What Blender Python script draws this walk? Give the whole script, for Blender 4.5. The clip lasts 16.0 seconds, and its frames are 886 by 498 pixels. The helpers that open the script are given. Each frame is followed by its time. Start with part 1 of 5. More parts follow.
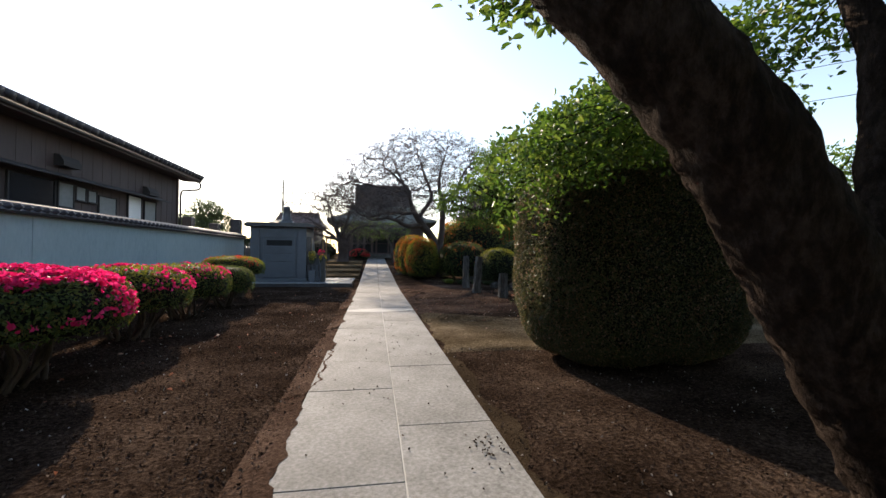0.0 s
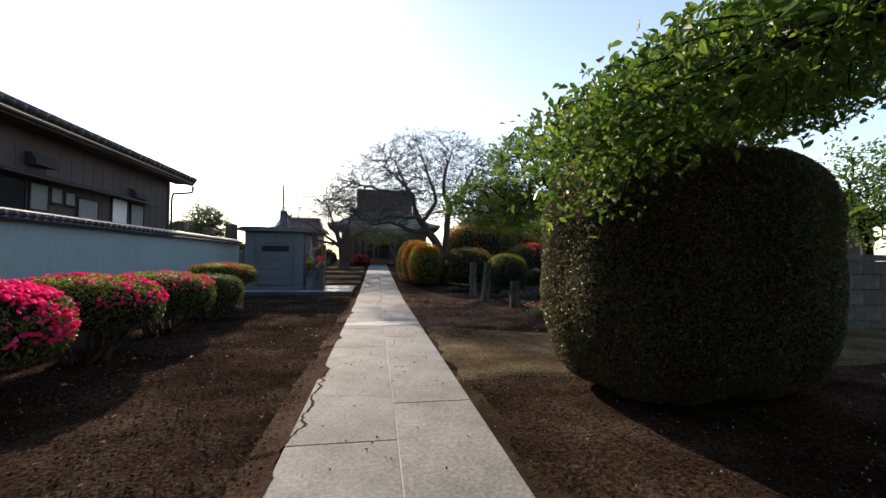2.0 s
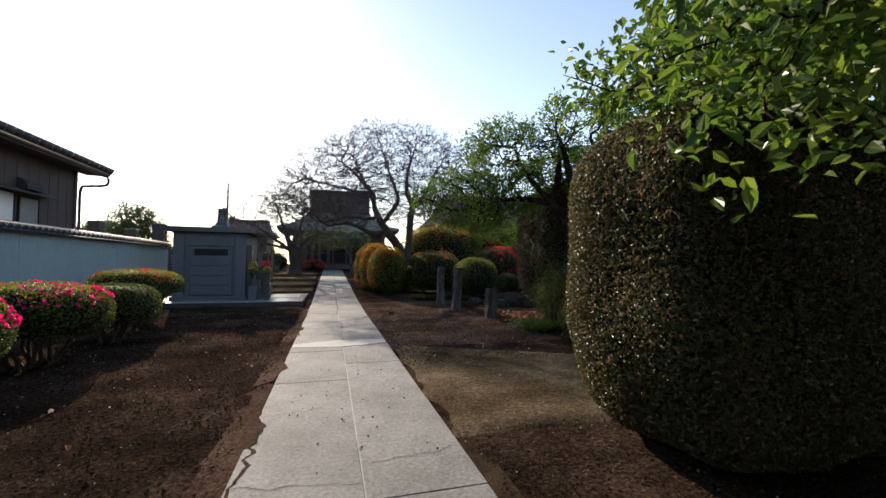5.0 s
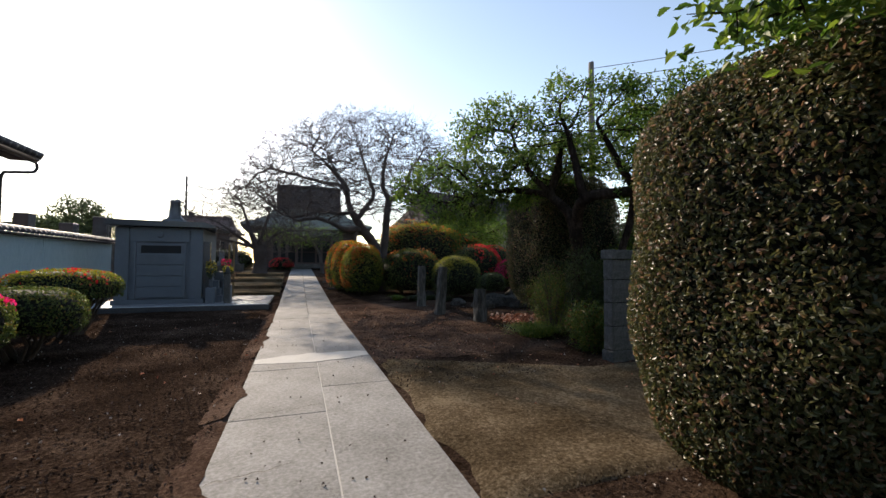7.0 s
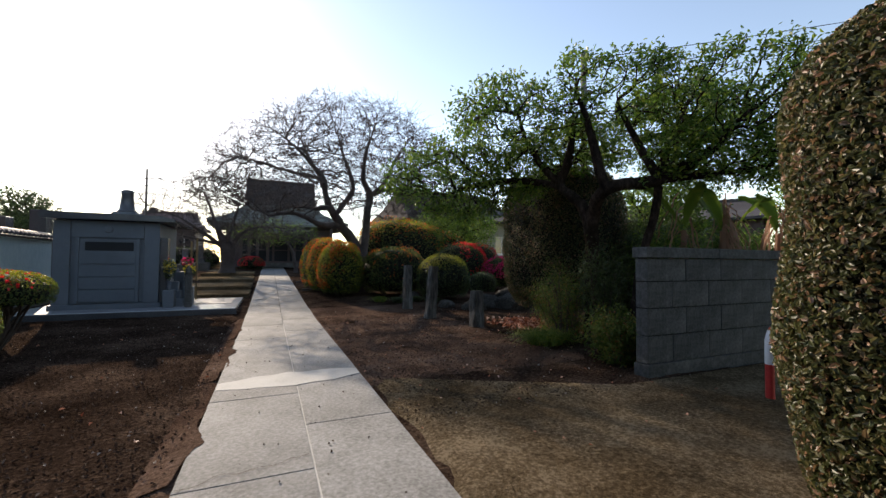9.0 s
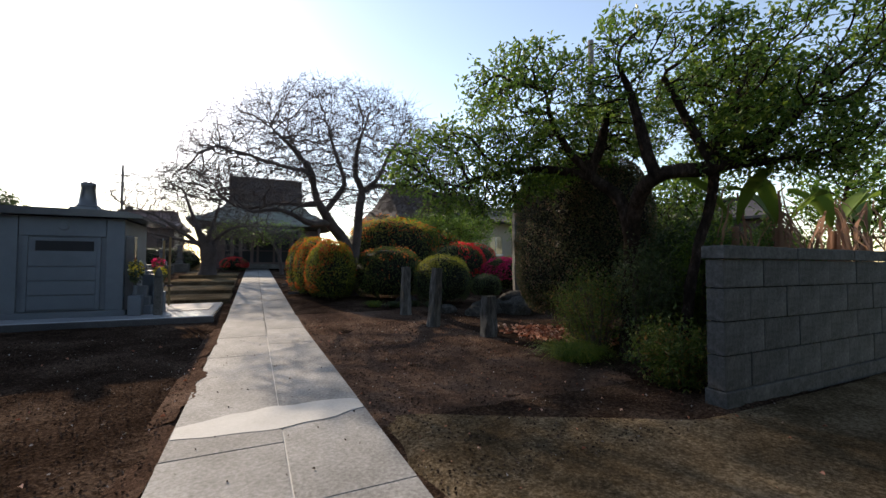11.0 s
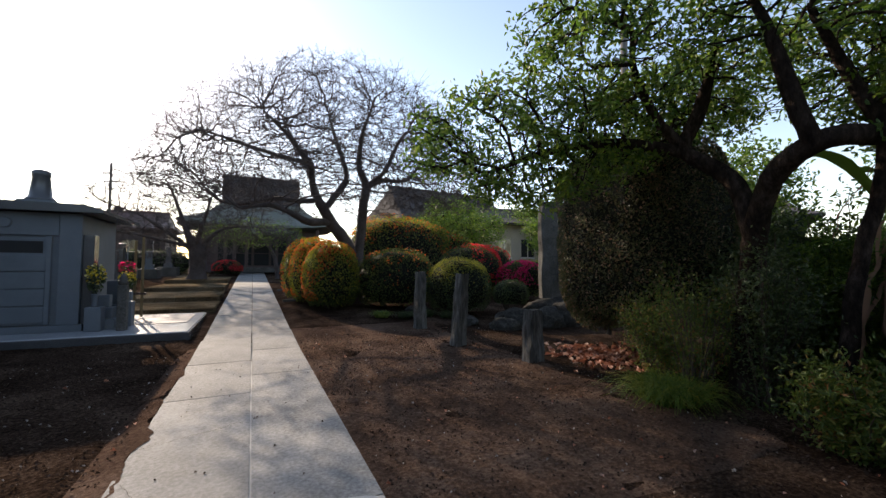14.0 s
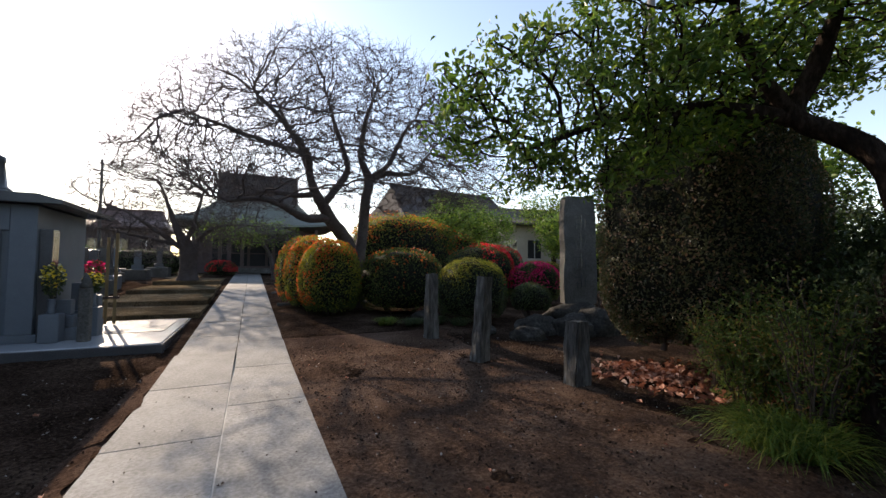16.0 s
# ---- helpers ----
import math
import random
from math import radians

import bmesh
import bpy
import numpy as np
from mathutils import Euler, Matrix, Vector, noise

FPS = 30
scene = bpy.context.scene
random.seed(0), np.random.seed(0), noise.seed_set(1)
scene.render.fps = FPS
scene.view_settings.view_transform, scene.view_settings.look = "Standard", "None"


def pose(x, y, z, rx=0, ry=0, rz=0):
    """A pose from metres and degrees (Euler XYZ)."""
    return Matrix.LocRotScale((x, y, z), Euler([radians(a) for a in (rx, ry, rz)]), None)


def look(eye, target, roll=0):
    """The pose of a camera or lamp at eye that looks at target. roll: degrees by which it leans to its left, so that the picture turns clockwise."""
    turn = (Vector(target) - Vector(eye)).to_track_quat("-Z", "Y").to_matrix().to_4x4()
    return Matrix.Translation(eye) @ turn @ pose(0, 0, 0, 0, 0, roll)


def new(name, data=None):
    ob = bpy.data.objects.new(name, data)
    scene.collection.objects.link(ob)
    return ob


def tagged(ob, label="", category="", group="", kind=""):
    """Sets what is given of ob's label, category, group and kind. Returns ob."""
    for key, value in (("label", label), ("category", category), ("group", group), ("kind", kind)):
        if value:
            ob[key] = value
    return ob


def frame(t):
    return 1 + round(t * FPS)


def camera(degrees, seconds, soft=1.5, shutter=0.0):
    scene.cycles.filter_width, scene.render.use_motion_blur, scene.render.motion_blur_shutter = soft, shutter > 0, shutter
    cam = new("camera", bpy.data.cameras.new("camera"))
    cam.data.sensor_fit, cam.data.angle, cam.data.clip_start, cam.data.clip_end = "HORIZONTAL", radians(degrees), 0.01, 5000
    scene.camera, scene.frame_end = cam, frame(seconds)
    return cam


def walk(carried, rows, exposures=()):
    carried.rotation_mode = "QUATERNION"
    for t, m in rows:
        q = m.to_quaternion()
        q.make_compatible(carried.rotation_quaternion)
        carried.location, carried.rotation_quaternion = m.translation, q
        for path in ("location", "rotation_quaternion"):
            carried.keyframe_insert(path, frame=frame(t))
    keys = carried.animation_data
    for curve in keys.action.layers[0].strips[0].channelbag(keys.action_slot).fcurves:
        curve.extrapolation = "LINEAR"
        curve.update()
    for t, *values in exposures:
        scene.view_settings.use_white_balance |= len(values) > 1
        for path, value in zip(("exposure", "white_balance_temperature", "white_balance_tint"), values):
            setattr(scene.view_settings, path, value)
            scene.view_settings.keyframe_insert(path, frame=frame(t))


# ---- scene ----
cam = camera(95.7, 16.0)
METRES, EYE, TILT, LEAN, TURN = 9.4, 1.5, 0.0, 0.0, -9.7
ROWS = [
    (0.0, 0.0, 0.0, 0.0, -0.01, 0.75, -0.67),
    (0.5, -0.0107, 0.0293, -0.0013, 0.16, 0.81, -0.73),
    (1.0, -0.0183, 0.0546, 0.0003, 0.22, 0.85, -0.77),
    (1.5, -0.017, 0.0833, 0.0015, 0.23, 0.99, -0.69),
    (2.0, -0.016, 0.1097, 0.0029, 0.29, 1.54, -0.6),
    (2.5, -0.0241, 0.1357, 0.0012, 0.26, 1.77, -0.66),
    (3.0, -0.0335, 0.1617, 0.0026, -1.71, 2.14, -0.69),
    (3.5, -0.0375, 0.1895, 0.0016, -3.97, 2.19, -0.55),
    (4.0, -0.0395, 0.2176, 0.0032, -4.99, 2.24, -0.46),
    (6.5, -0.0692, 0.3708, 0.0012, -8.39, 2.16, -0.38),
    (7.0, -0.0761, 0.3995, 0.0015, -10.11, 2.14, -0.36),
    (7.5, -0.079, 0.4294, 0.002, -11.86, 2.09, -0.31),
    (8.0, -0.0842, 0.4582, 0.0036, -12.59, 2.07, -0.28),
    (8.5, -0.0937, 0.489, 0.0022, -12.85, 2.06, -0.36),
    (9.0, -0.1014, 0.5201, 0.0025, -13.71, 1.97, -0.34),
    (11.5, -0.115, 0.6837, 0.0045, -15.51, 2.1, -0.28),
    (12.0, -0.1156, 0.7175, 0.0046, -15.51, 2.12, -0.32),
    (12.5, -0.1222, 0.7511, 0.0068, -15.6, 2.14, -0.39),
    (13.0, -0.123, 0.7826, 0.0072, -15.74, 2.13, -0.34),
    (13.5, -0.1202, 0.8152, 0.0094, -15.71, 2.31, -0.29),
    (14.0, -0.1233, 0.8473, 0.0078, -15.69, 2.5, -0.31),
    (14.5, -0.1271, 0.8802, 0.0053, -15.85, 2.65, -0.44),
    (15.0, -0.1222, 0.9153, 0.0067, -15.94, 2.55, -0.39),
    (15.5, -0.118, 0.9491, 0.0083, -15.88, 2.65, -0.42),
    (16.0, -0.1229, 0.9831, 0.0074, -15.82, 2.7, -0.51),
]
walk(cam, [(t, pose(0, 0, EYE, TILT, LEAN, TURN) @ pose(METRES * x, METRES * y, METRES * z, 90 + pitch, roll, yaw)) for t, x, y, z, yaw, pitch, roll in ROWS], [(0.0, 1.17, 7500, 15), (2.5, 0.98, 7500, 15), (9.0, 1.02, 7500, 15), (16.0, 1.17, 7600, 17)])

# ---- world, sun ----
SUN_AZ, SUN_EL = 17.0, 24.0      # degrees left of +y, degrees above the horizon
world = bpy.data.worlds.new("world")
scene.world = world
world.use_nodes = True
wn = world.node_tree.nodes
sky = wn.new("ShaderNodeTexSky")
sky.sky_type = "NISHITA"
sky.sun_disc = False
sky.sun_elevation = radians(SUN_EL)
sky.sun_rotation = radians(-SUN_AZ)
sky.air_density, sky.dust_density, sky.ozone_density = 1.0, 0.25, 0.8
wn["Background"].inputs["Strength"].default_value = 0.15
world.node_tree.links.new(sky.outputs["Color"], wn["Background"].inputs["Color"])
to_sun = Vector((-math.sin(radians(SUN_AZ)) * math.cos(radians(SUN_EL)), math.cos(radians(SUN_AZ)) * math.cos(radians(SUN_EL)), math.sin(radians(SUN_EL))))
sun = new("sun", bpy.data.lights.new("sun", "SUN"))
sun.data.energy, sun.data.angle, sun.data.color = 3.4, radians(0.6), (1.0, 0.91, 0.79)
sun.matrix_world = look(to_sun * 60, (0, 0, 0))

# ---- materials ----
def material(name):
    m = bpy.data.materials.new(name)
    m.use_nodes = True
    nt = m.node_tree
    return m, nt, nt.nodes["Principled BSDF"]


def node(nt, kind, **inputs):
    n = nt.nodes.new(kind)
    for key, value in inputs.items():
        n.inputs[key.replace("_", " ")].default_value = value
    return n


def ramp(nt, source, stops):
    r = nt.nodes.new("ShaderNodeValToRGB")
    e = r.color_ramp.elements
    while len(e) < len(stops):
        e.new(0.5)
    for s, (p, c) in zip(e, stops):
        s.position, s.color = p, (*c, 1) if len(c) == 3 else c
    nt.links.new(source, r.inputs["Fac"])
    return r


def surface(name, dark, mid, light, grain=40.0, stain=1.2, rough=(0.7, 0.95), bump=0.25, bump_scale=None, metallic=0.0, specular=0.5, stretch=(1, 1, 1), vary=0.0, dist=0.01, span=0.2):
    """Colour at two scales of noise, with roughness and relief from the finer one."""
    m, nt, p = material(name)
    co = nt.nodes.new("ShaderNodeTexCoord")
    mp = node(nt, "ShaderNodeMapping", Scale=stretch)
    nt.links.new(co.outputs["Object"], mp.inputs["Vector"])
    big = node(nt, "ShaderNodeTexNoise", Scale=stain, Detail=6.0, Roughness=0.65)
    fine = node(nt, "ShaderNodeTexNoise", Scale=grain, Detail=8.0, Roughness=0.7)
    for n in (big, fine):
        nt.links.new(mp.outputs["Vector"], n.inputs["Vector"])
    mix = nt.nodes.new("ShaderNodeMath")
    mix.operation = "MULTIPLY_ADD"
    mix.inputs[1].default_value = 0.55
    half = nt.nodes.new("ShaderNodeMath")
    half.operation = "MULTIPLY"
    half.inputs[1].default_value = 0.45
    nt.links.new(big.outputs["Fac"], half.inputs[0])
    nt.links.new(fine.outputs["Fac"], mix.inputs[0])
    nt.links.new(half.outputs[0], mix.inputs[2])
    c = ramp(nt, mix.outputs[0], ((0.5 - span, dark), (0.5, mid), (0.5 + span, light)))
    colour = c.outputs["Color"]
    if vary:
        info = nt.nodes.new("ShaderNodeObjectInfo")
        hsv = nt.nodes.new("ShaderNodeHueSaturation")
        rng = node(nt, "ShaderNodeMapRange")
        rng.inputs["To Min"].default_value, rng.inputs["To Max"].default_value = 1 - vary, 1 + vary
        nt.links.new(info.outputs["Random"], rng.inputs["Value"])
        nt.links.new(rng.outputs["Result"], hsv.inputs["Value"])
        nt.links.new(colour, hsv.inputs["Color"])
        colour = hsv.outputs["Color"]
    nt.links.new(colour, p.inputs["Base Color"])
    rr = node(nt, "ShaderNodeMapRange")
    rr.inputs["To Min"].default_value, rr.inputs["To Max"].default_value = rough
    nt.links.new(fine.outputs["Fac"], rr.inputs["Value"])
    nt.links.new(rr.outputs["Result"], p.inputs["Roughness"])
    p.inputs["Metallic"].default_value = metallic
    p.inputs["Specular IOR Level"].default_value = specular
    if bump:
        b = node(nt, "ShaderNodeBump", Strength=bump, Distance=dist)
        src = fine
        if bump_scale:
            src = node(nt, "ShaderNodeTexNoise", Scale=bump_scale, Detail=6.0, Roughness=0.7)
            nt.links.new(mp.outputs["Vector"], src.inputs["Vector"])
        nt.links.new(src.outputs["Fac"], b.inputs["Height"])
        nt.links.new(b.outputs["Normal"], p.inputs["Normal"])
    return m


def foliage(name, stops, rough=0.45, through_light=0.45, specular=0.4):
    """Leaves: each one its own tint, and light shines through them."""
    m, nt, p = material(name)
    geo = nt.nodes.new("ShaderNodeNewGeometry")
    c = ramp(nt, geo.outputs["Random Per Island"], stops)
    nt.links.new(c.outputs["Color"], p.inputs["Base Color"])
    p.inputs["Roughness"].default_value = rough
    p.inputs["Specular IOR Level"].default_value = specular
    tr = nt.nodes.new("ShaderNodeBsdfTranslucent")
    bright = node(nt, "ShaderNodeHueSaturation", Saturation=1.0, Value=1.35)
    nt.links.new(c.outputs["Color"], bright.inputs["Color"])
    nt.links.new(bright.outputs["Color"], tr.inputs["Color"])
    mixer = nt.nodes.new("ShaderNodeMixShader")
    mixer.inputs[0].default_value = through_light
    nt.links.new(p.outputs[0], mixer.inputs[1])
    nt.links.new(tr.outputs[0], mixer.inputs[2])
    nt.links.new(mixer.outputs[0], nt.nodes["Material Output"].inputs["Surface"])
    return m


SOIL = surface("soil", (0.013, 0.0082, 0.0057), (0.047, 0.030, 0.0215), (0.135, 0.092, 0.066), grain=26, stain=0.7, rough=(0.95, 1.0), bump=1.0, bump_scale=26, dist=0.08, specular=0.0, span=0.11)
GRAVEL = surface("packed_gravel", (0.05, 0.035, 0.020), (0.12, 0.088, 0.053), (0.27, 0.21, 0.14), grain=34, stain=0.7, rough=(0.95, 1.0), bump=1.0, bump_scale=40, dist=0.05, specular=0.0, span=0.10)
ASPHALT = surface("asphalt", (0.03, 0.03, 0.032), (0.05, 0.05, 0.053), (0.08, 0.08, 0.085), grain=120, stain=0.8)
CONCRETE = surface("path_concrete", (0.11, 0.107, 0.098), (0.22, 0.215, 0.202), (0.345, 0.338, 0.32), grain=30, stain=1.1, rough=(0.7, 0.95), bump=0.6, bump_scale=80, dist=0.008, vary=0.06, specular=0.3, span=0.12)
MORTAR = surface("mortar_patch", (0.30, 0.29, 0.26), (0.40, 0.39, 0.36), (0.48, 0.47, 0.44), grain=40, stain=2.0, bump=0.2)
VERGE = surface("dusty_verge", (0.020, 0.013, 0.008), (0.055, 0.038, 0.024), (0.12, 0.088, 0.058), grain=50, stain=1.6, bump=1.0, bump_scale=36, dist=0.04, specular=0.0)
EARTH = surface("packed_earth", (0.042, 0.025, 0.018), (0.10, 0.063, 0.045), (0.19, 0.128, 0.095), grain=30, stain=0.8, rough=(0.95, 1.0), bump=1.0, bump_scale=30, dist=0.05, specular=0.0, span=0.12)
PLASTER = surface("blue_grey_plaster", (0.23, 0.32, 0.345), (0.31, 0.41, 0.435), (0.37, 0.475, 0.50), grain=14, stain=0.45, rough=(0.75, 0.95), bump=0.1, stretch=(1, 1, 0.35))
TILE = surface("glazed_roof_tile", (0.028, 0.027, 0.032), (0.05, 0.048, 0.055), (0.085, 0.08, 0.09), grain=18, stain=2.0, rough=(0.4, 0.65), bump=0.08, vary=0.25, specular=0.3)
DARKWOOD = surface("dark_stained_boards", (0.034, 0.021, 0.020), (0.06, 0.038, 0.036), (0.095, 0.062, 0.057), grain=20, stain=0.8, rough=(0.55, 0.8), bump=0.2, stretch=(1, 1, 0.1))
METAL = surface("dark_metal", (0.02, 0.018, 0.018), (0.035, 0.03, 0.03), (0.05, 0.045, 0.045), grain=30, rough=(0.7, 0.9), bump=0.02, metallic=0.0)
ALU = surface("aluminium_frame", (0.30, 0.30, 0.30), (0.40, 0.40, 0.40), (0.5, 0.5, 0.5), grain=30, rough=(0.35, 0.5), bump=0.0, metallic=0.8)
BLIND = surface("pale_screen", (0.16, 0.165, 0.165), (0.22, 0.225, 0.22), (0.28, 0.28, 0.28), grain=10, stain=1.0, rough=(0.6, 0.8), bump=0.0)
GRANITE = surface("grey_granite", (0.066, 0.078, 0.09), (0.102, 0.12, 0.137), (0.155, 0.175, 0.197), grain=90, stain=0.8, rough=(0.5, 0.7), bump=0.05, specular=0.35)
POLISHED = surface("polished_granite", (0.22, 0.24, 0.26), (0.31, 0.33, 0.35), (0.40, 0.42, 0.44), grain=110, stain=0.7, rough=(0.16, 0.3), bump=0.01)
DARKSTONE = surface("dark_granite", (0.03, 0.032, 0.036), (0.06, 0.063, 0.068), (0.10, 0.105, 0.11), grain=90, stain=0.9, rough=(0.15, 0.35), bump=0.02)
STONE = surface("weathered_stone", (0.038, 0.036, 0.032), (0.082, 0.079, 0.072), (0.155, 0.15, 0.137), grain=30, stain=1.5, rough=(0.85, 1.0), bump=0.5, bump_scale=30, dist=0.02, span=0.15, specular=0.2)
ROCK = surface("garden_rock", (0.022, 0.02, 0.017), (0.055, 0.051, 0.044), (0.12, 0.112, 0.10), grain=14, stain=1.5, rough=(0.9, 1.0), bump=1.0, bump_scale=10, dist=0.06, span=0.14, specular=0.1)
POST = surface("weathered_post", (0.04, 0.038, 0.034), (0.105, 0.10, 0.092), (0.21, 0.205, 0.19), grain=20, stain=2.6, rough=(0.9, 1.0), bump=1.0, bump_scale=18, dist=0.04, stretch=(1, 1, 0.2), span=0.13, specular=0.1)
BLOCK = surface("grey_block", (0.028, 0.029, 0.028), (0.08, 0.082, 0.08), (0.14, 0.143, 0.14), grain=22, stain=2.2, rough=(0.9, 1.0), bump=0.7, bump_scale=45, dist=0.015, vary=0.10, span=0.17, specular=0.1)
BARK = surface("dark_bark", (0.010, 0.007, 0.006), (0.032, 0.023, 0.018), (0.085, 0.062, 0.05), grain=18, stain=2.4, rough=(0.9, 1.0), bump=1.0, bump_scale=14, dist=0.08, stretch=(1, 1, 0.4), specular=0.03, span=0.14)
GREYBARK = surface("grey_bark", (0.04, 0.033, 0.032), (0.085, 0.072, 0.07), (0.14, 0.122, 0.12), grain=20, stain=2.0, rough=(0.9, 1.0), bump=0.8, bump_scale=18, dist=0.03, specular=0.05)
STEM = surface("shrub_stem", (0.03, 0.02, 0.015), (0.06, 0.042, 0.03), (0.10, 0.075, 0.055), grain=30, bump=0.3)
# near-black: shade inside foliage put into the colour; also fills the block wall joints
INNER = surface("inner_dark", (0.006, 0.006, 0.004), (0.012, 0.012, 0.008), (0.022, 0.02, 0.014), grain=30, bump=0.8, specular=0.1)
ROOF = surface("temple_roof", (0.035, 0.032, 0.034), (0.058, 0.053, 0.055), (0.09, 0.083, 0.083), grain=8, stain=0.6, rough=(0.85, 1.0), bump=0.3, specular=0.15)
REDROOF = surface("brown_roof", (0.06, 0.035, 0.032), (0.10, 0.058, 0.052), (0.15, 0.09, 0.08), grain=10, stain=0.5, rough=(0.5, 0.8), bump=0.3)
SKIRT = surface("weathered_copper_roof", (0.07, 0.082, 0.074), (0.105, 0.118, 0.106), (0.15, 0.162, 0.146), grain=9, stain=0.7, rough=(0.7, 0.9), bump=0.2)
BEIGE = surface("beige_render", (0.22, 0.19, 0.15), (0.29, 0.255, 0.205), (0.36, 0.32, 0.27), grain=14, stain=0.6, bump=0.1)
CREAM = surface("cream_render", (0.30, 0.28, 0.24), (0.38, 0.36, 0.31), (0.45, 0.43, 0.38), grain=14, stain=0.6, bump=0.1)
WHITE = surface("white_paint", (0.62, 0.62, 0.62), (0.74, 0.74, 0.74), (0.8, 0.8, 0.8), grain=20, rough=(0.35, 0.55), bump=0.05)
RED = surface("red_paint", (0.35, 0.02, 0.02), (0.5, 0.035, 0.03), (0.6, 0.06, 0.05), grain=20, rough=(0.35, 0.55), bump=0.05)
BAMBOO = surface("pale_wood_slat", (0.12, 0.085, 0.04), (0.20, 0.14, 0.065), (0.28, 0.20, 0.10), grain=20, bump=0.1, stretch=(1, 1, 0.1))
POLE = surface("utility_pole_concrete", (0.045, 0.042, 0.04), (0.085, 0.08, 0.075), (0.13, 0.125, 0.12), grain=20, stain=0.8, bump=0.2)
DRY = foliage("dry_banana_leaf", ((0.0, (0.10, 0.052, 0.032)), (0.5, (0.24, 0.13, 0.085)), (1.0, (0.40, 0.26, 0.18))), 0.85, 0.25, 0.2)
BANANA = foliage("banana_leaf", ((0.0, (0.06, 0.10, 0.015)), (0.6, (0.11, 0.17, 0.025)), (1.0, (0.12, 0.14, 0.035))), 0.5, 0.4)
FRESH = foliage("fresh_leaf", ((0.0, (0.036, 0.085, 0.010)), (0.5, (0.078, 0.155, 0.02)), (1.0, (0.165, 0.235, 0.03))), 0.4, 0.52)
HEDGE = foliage("hedge_leaf", ((0.0, (0.034, 0.044, 0.015)), (0.5, (0.072, 0.08, 0.030)), (0.8, (0.12, 0.105, 0.044)), (0.92, (0.20, 0.11, 0.06)), (1.0, (0.32, 0.21, 0.15))), 0.42, 0.34, 0.45)
EVERGREEN = foliage("evergreen_leaf", ((0.0, (0.038, 0.078, 0.015)), (0.6, (0.082, 0.145, 0.025)), (1.0, (0.175, 0.23, 0.038))), 0.35, 0.48)
AZALEA = foliage("azalea_leaf", ((0.0, (0.032, 0.055, 0.013)), (0.6, (0.066, 0.095, 0.020)), (0.9, (0.13, 0.15, 0.03)), (1.0, (0.17, 0.10, 0.03))), 0.5, 0.4)
YELLOW = foliage("new_azalea_leaf", ((0.0, (0.09, 0.12, 0.015)), (0.5, (0.20, 0.22, 0.022)), (1.0, (0.33, 0.28, 0.03))), 0.5, 0.4)
# for dark-leaved shrubs, and for bushes whose canopy shade is put into the colour
DARKLEAF = foliage("dark_and_shaded_leaf", ((0.0, (0.024, 0.042, 0.015)), (0.6, (0.05, 0.075, 0.024)), (1.0, (0.09, 0.12, 0.034))), 0.45, 0.25)
PINK = foliage("pink_petal", ((0.0, (0.48, 0.008, 0.07)), (0.6, (0.70, 0.018, 0.14)), (1.0, (0.82, 0.06, 0.25))), 0.6, 0.4)
REDPETAL = foliage("red_petal", ((0.0, (0.40, 0.010, 0.010)), (0.6, (0.62, 0.025, 0.03)), (1.0, (0.72, 0.07, 0.08))), 0.6, 0.4)
ORANGE = foliage("orange_bud", ((0.0, (0.40, 0.06, 0.012)), (0.6, (0.58, 0.115, 0.02)), (1.0, (0.64, 0.2, 0.04))), 0.6, 0.42)
NANDINA = foliage("nandina_leaf", ((0.0, (0.04, 0.075, 0.016)), (0.6, (0.085, 0.13, 0.026)), (0.85, (0.15, 0.175, 0.036)), (1.0, (0.22, 0.09, 0.035))), 0.5, 0.42)
GRASS = foliage("arching_grass", ((0.0, (0.05, 0.10, 0.015)), (0.6, (0.13, 0.20, 0.03)), (1.0, (0.30, 0.28, 0.05))), 0.45, 0.4)
LITTER = foliage("fallen_leaf", ((0.0, (0.12, 0.04, 0.025)), (0.45, (0.3, 0.11, 0.06)), (0.75, (0.5, 0.24, 0.16)), (1.0, (0.62, 0.45, 0.36))), 0.7, 0.2)
BITS = foliage("pale_bits", ((0.0, (0.02, 0.012, 0.008)), (0.6, (0.055, 0.036, 0.026)), (0.95, (0.12, 0.085, 0.065)), (1.0, (0.5, 0.46, 0.42))), 0.9, 0.05, 0.1)
FLOWER_Y = foliage("yellow_flower", ((0.0, (0.6, 0.4, 0.02)), (0.7, (0.75, 0.6, 0.06)), (1.0, (0.8, 0.75, 0.5))), 0.6, 0.3)
glass_m, _nt, _p = material("window_glass")
_p.inputs["Base Color"].default_value = (0.02, 0.022, 0.025, 1)
_p.inputs["Roughness"].default_value = 0.06
_p.inputs["Specular IOR Level"].default_value = 0.7
GLASS = glass_m
# near-black colour for the shade within the tomb slot and temple doorways
BLACK = surface("opening_shade", (0.006, 0.006, 0.007), (0.010, 0.010, 0.011), (0.016, 0.016, 0.017), grain=10, bump=0.0)

# ---- helpers for building ----
def thing(name, label="", category="", at=(0, 0, 0), turn=0, group="", kind=""):
    ob = new(name)
    ob.empty_display_size = 0.2
    ob.matrix_world = pose(*at, 0, 0, turn)
    return tagged(ob, label, category, group, kind)


def mesh_of(name, bm, material, smooth=False):
    me = bpy.data.meshes.new(name)
    bm.to_mesh(me)
    bm.free()
    me.materials.append(material)
    if smooth:
        me.polygons.foreach_set("use_smooth", [True] * len(me.polygons))
    return me


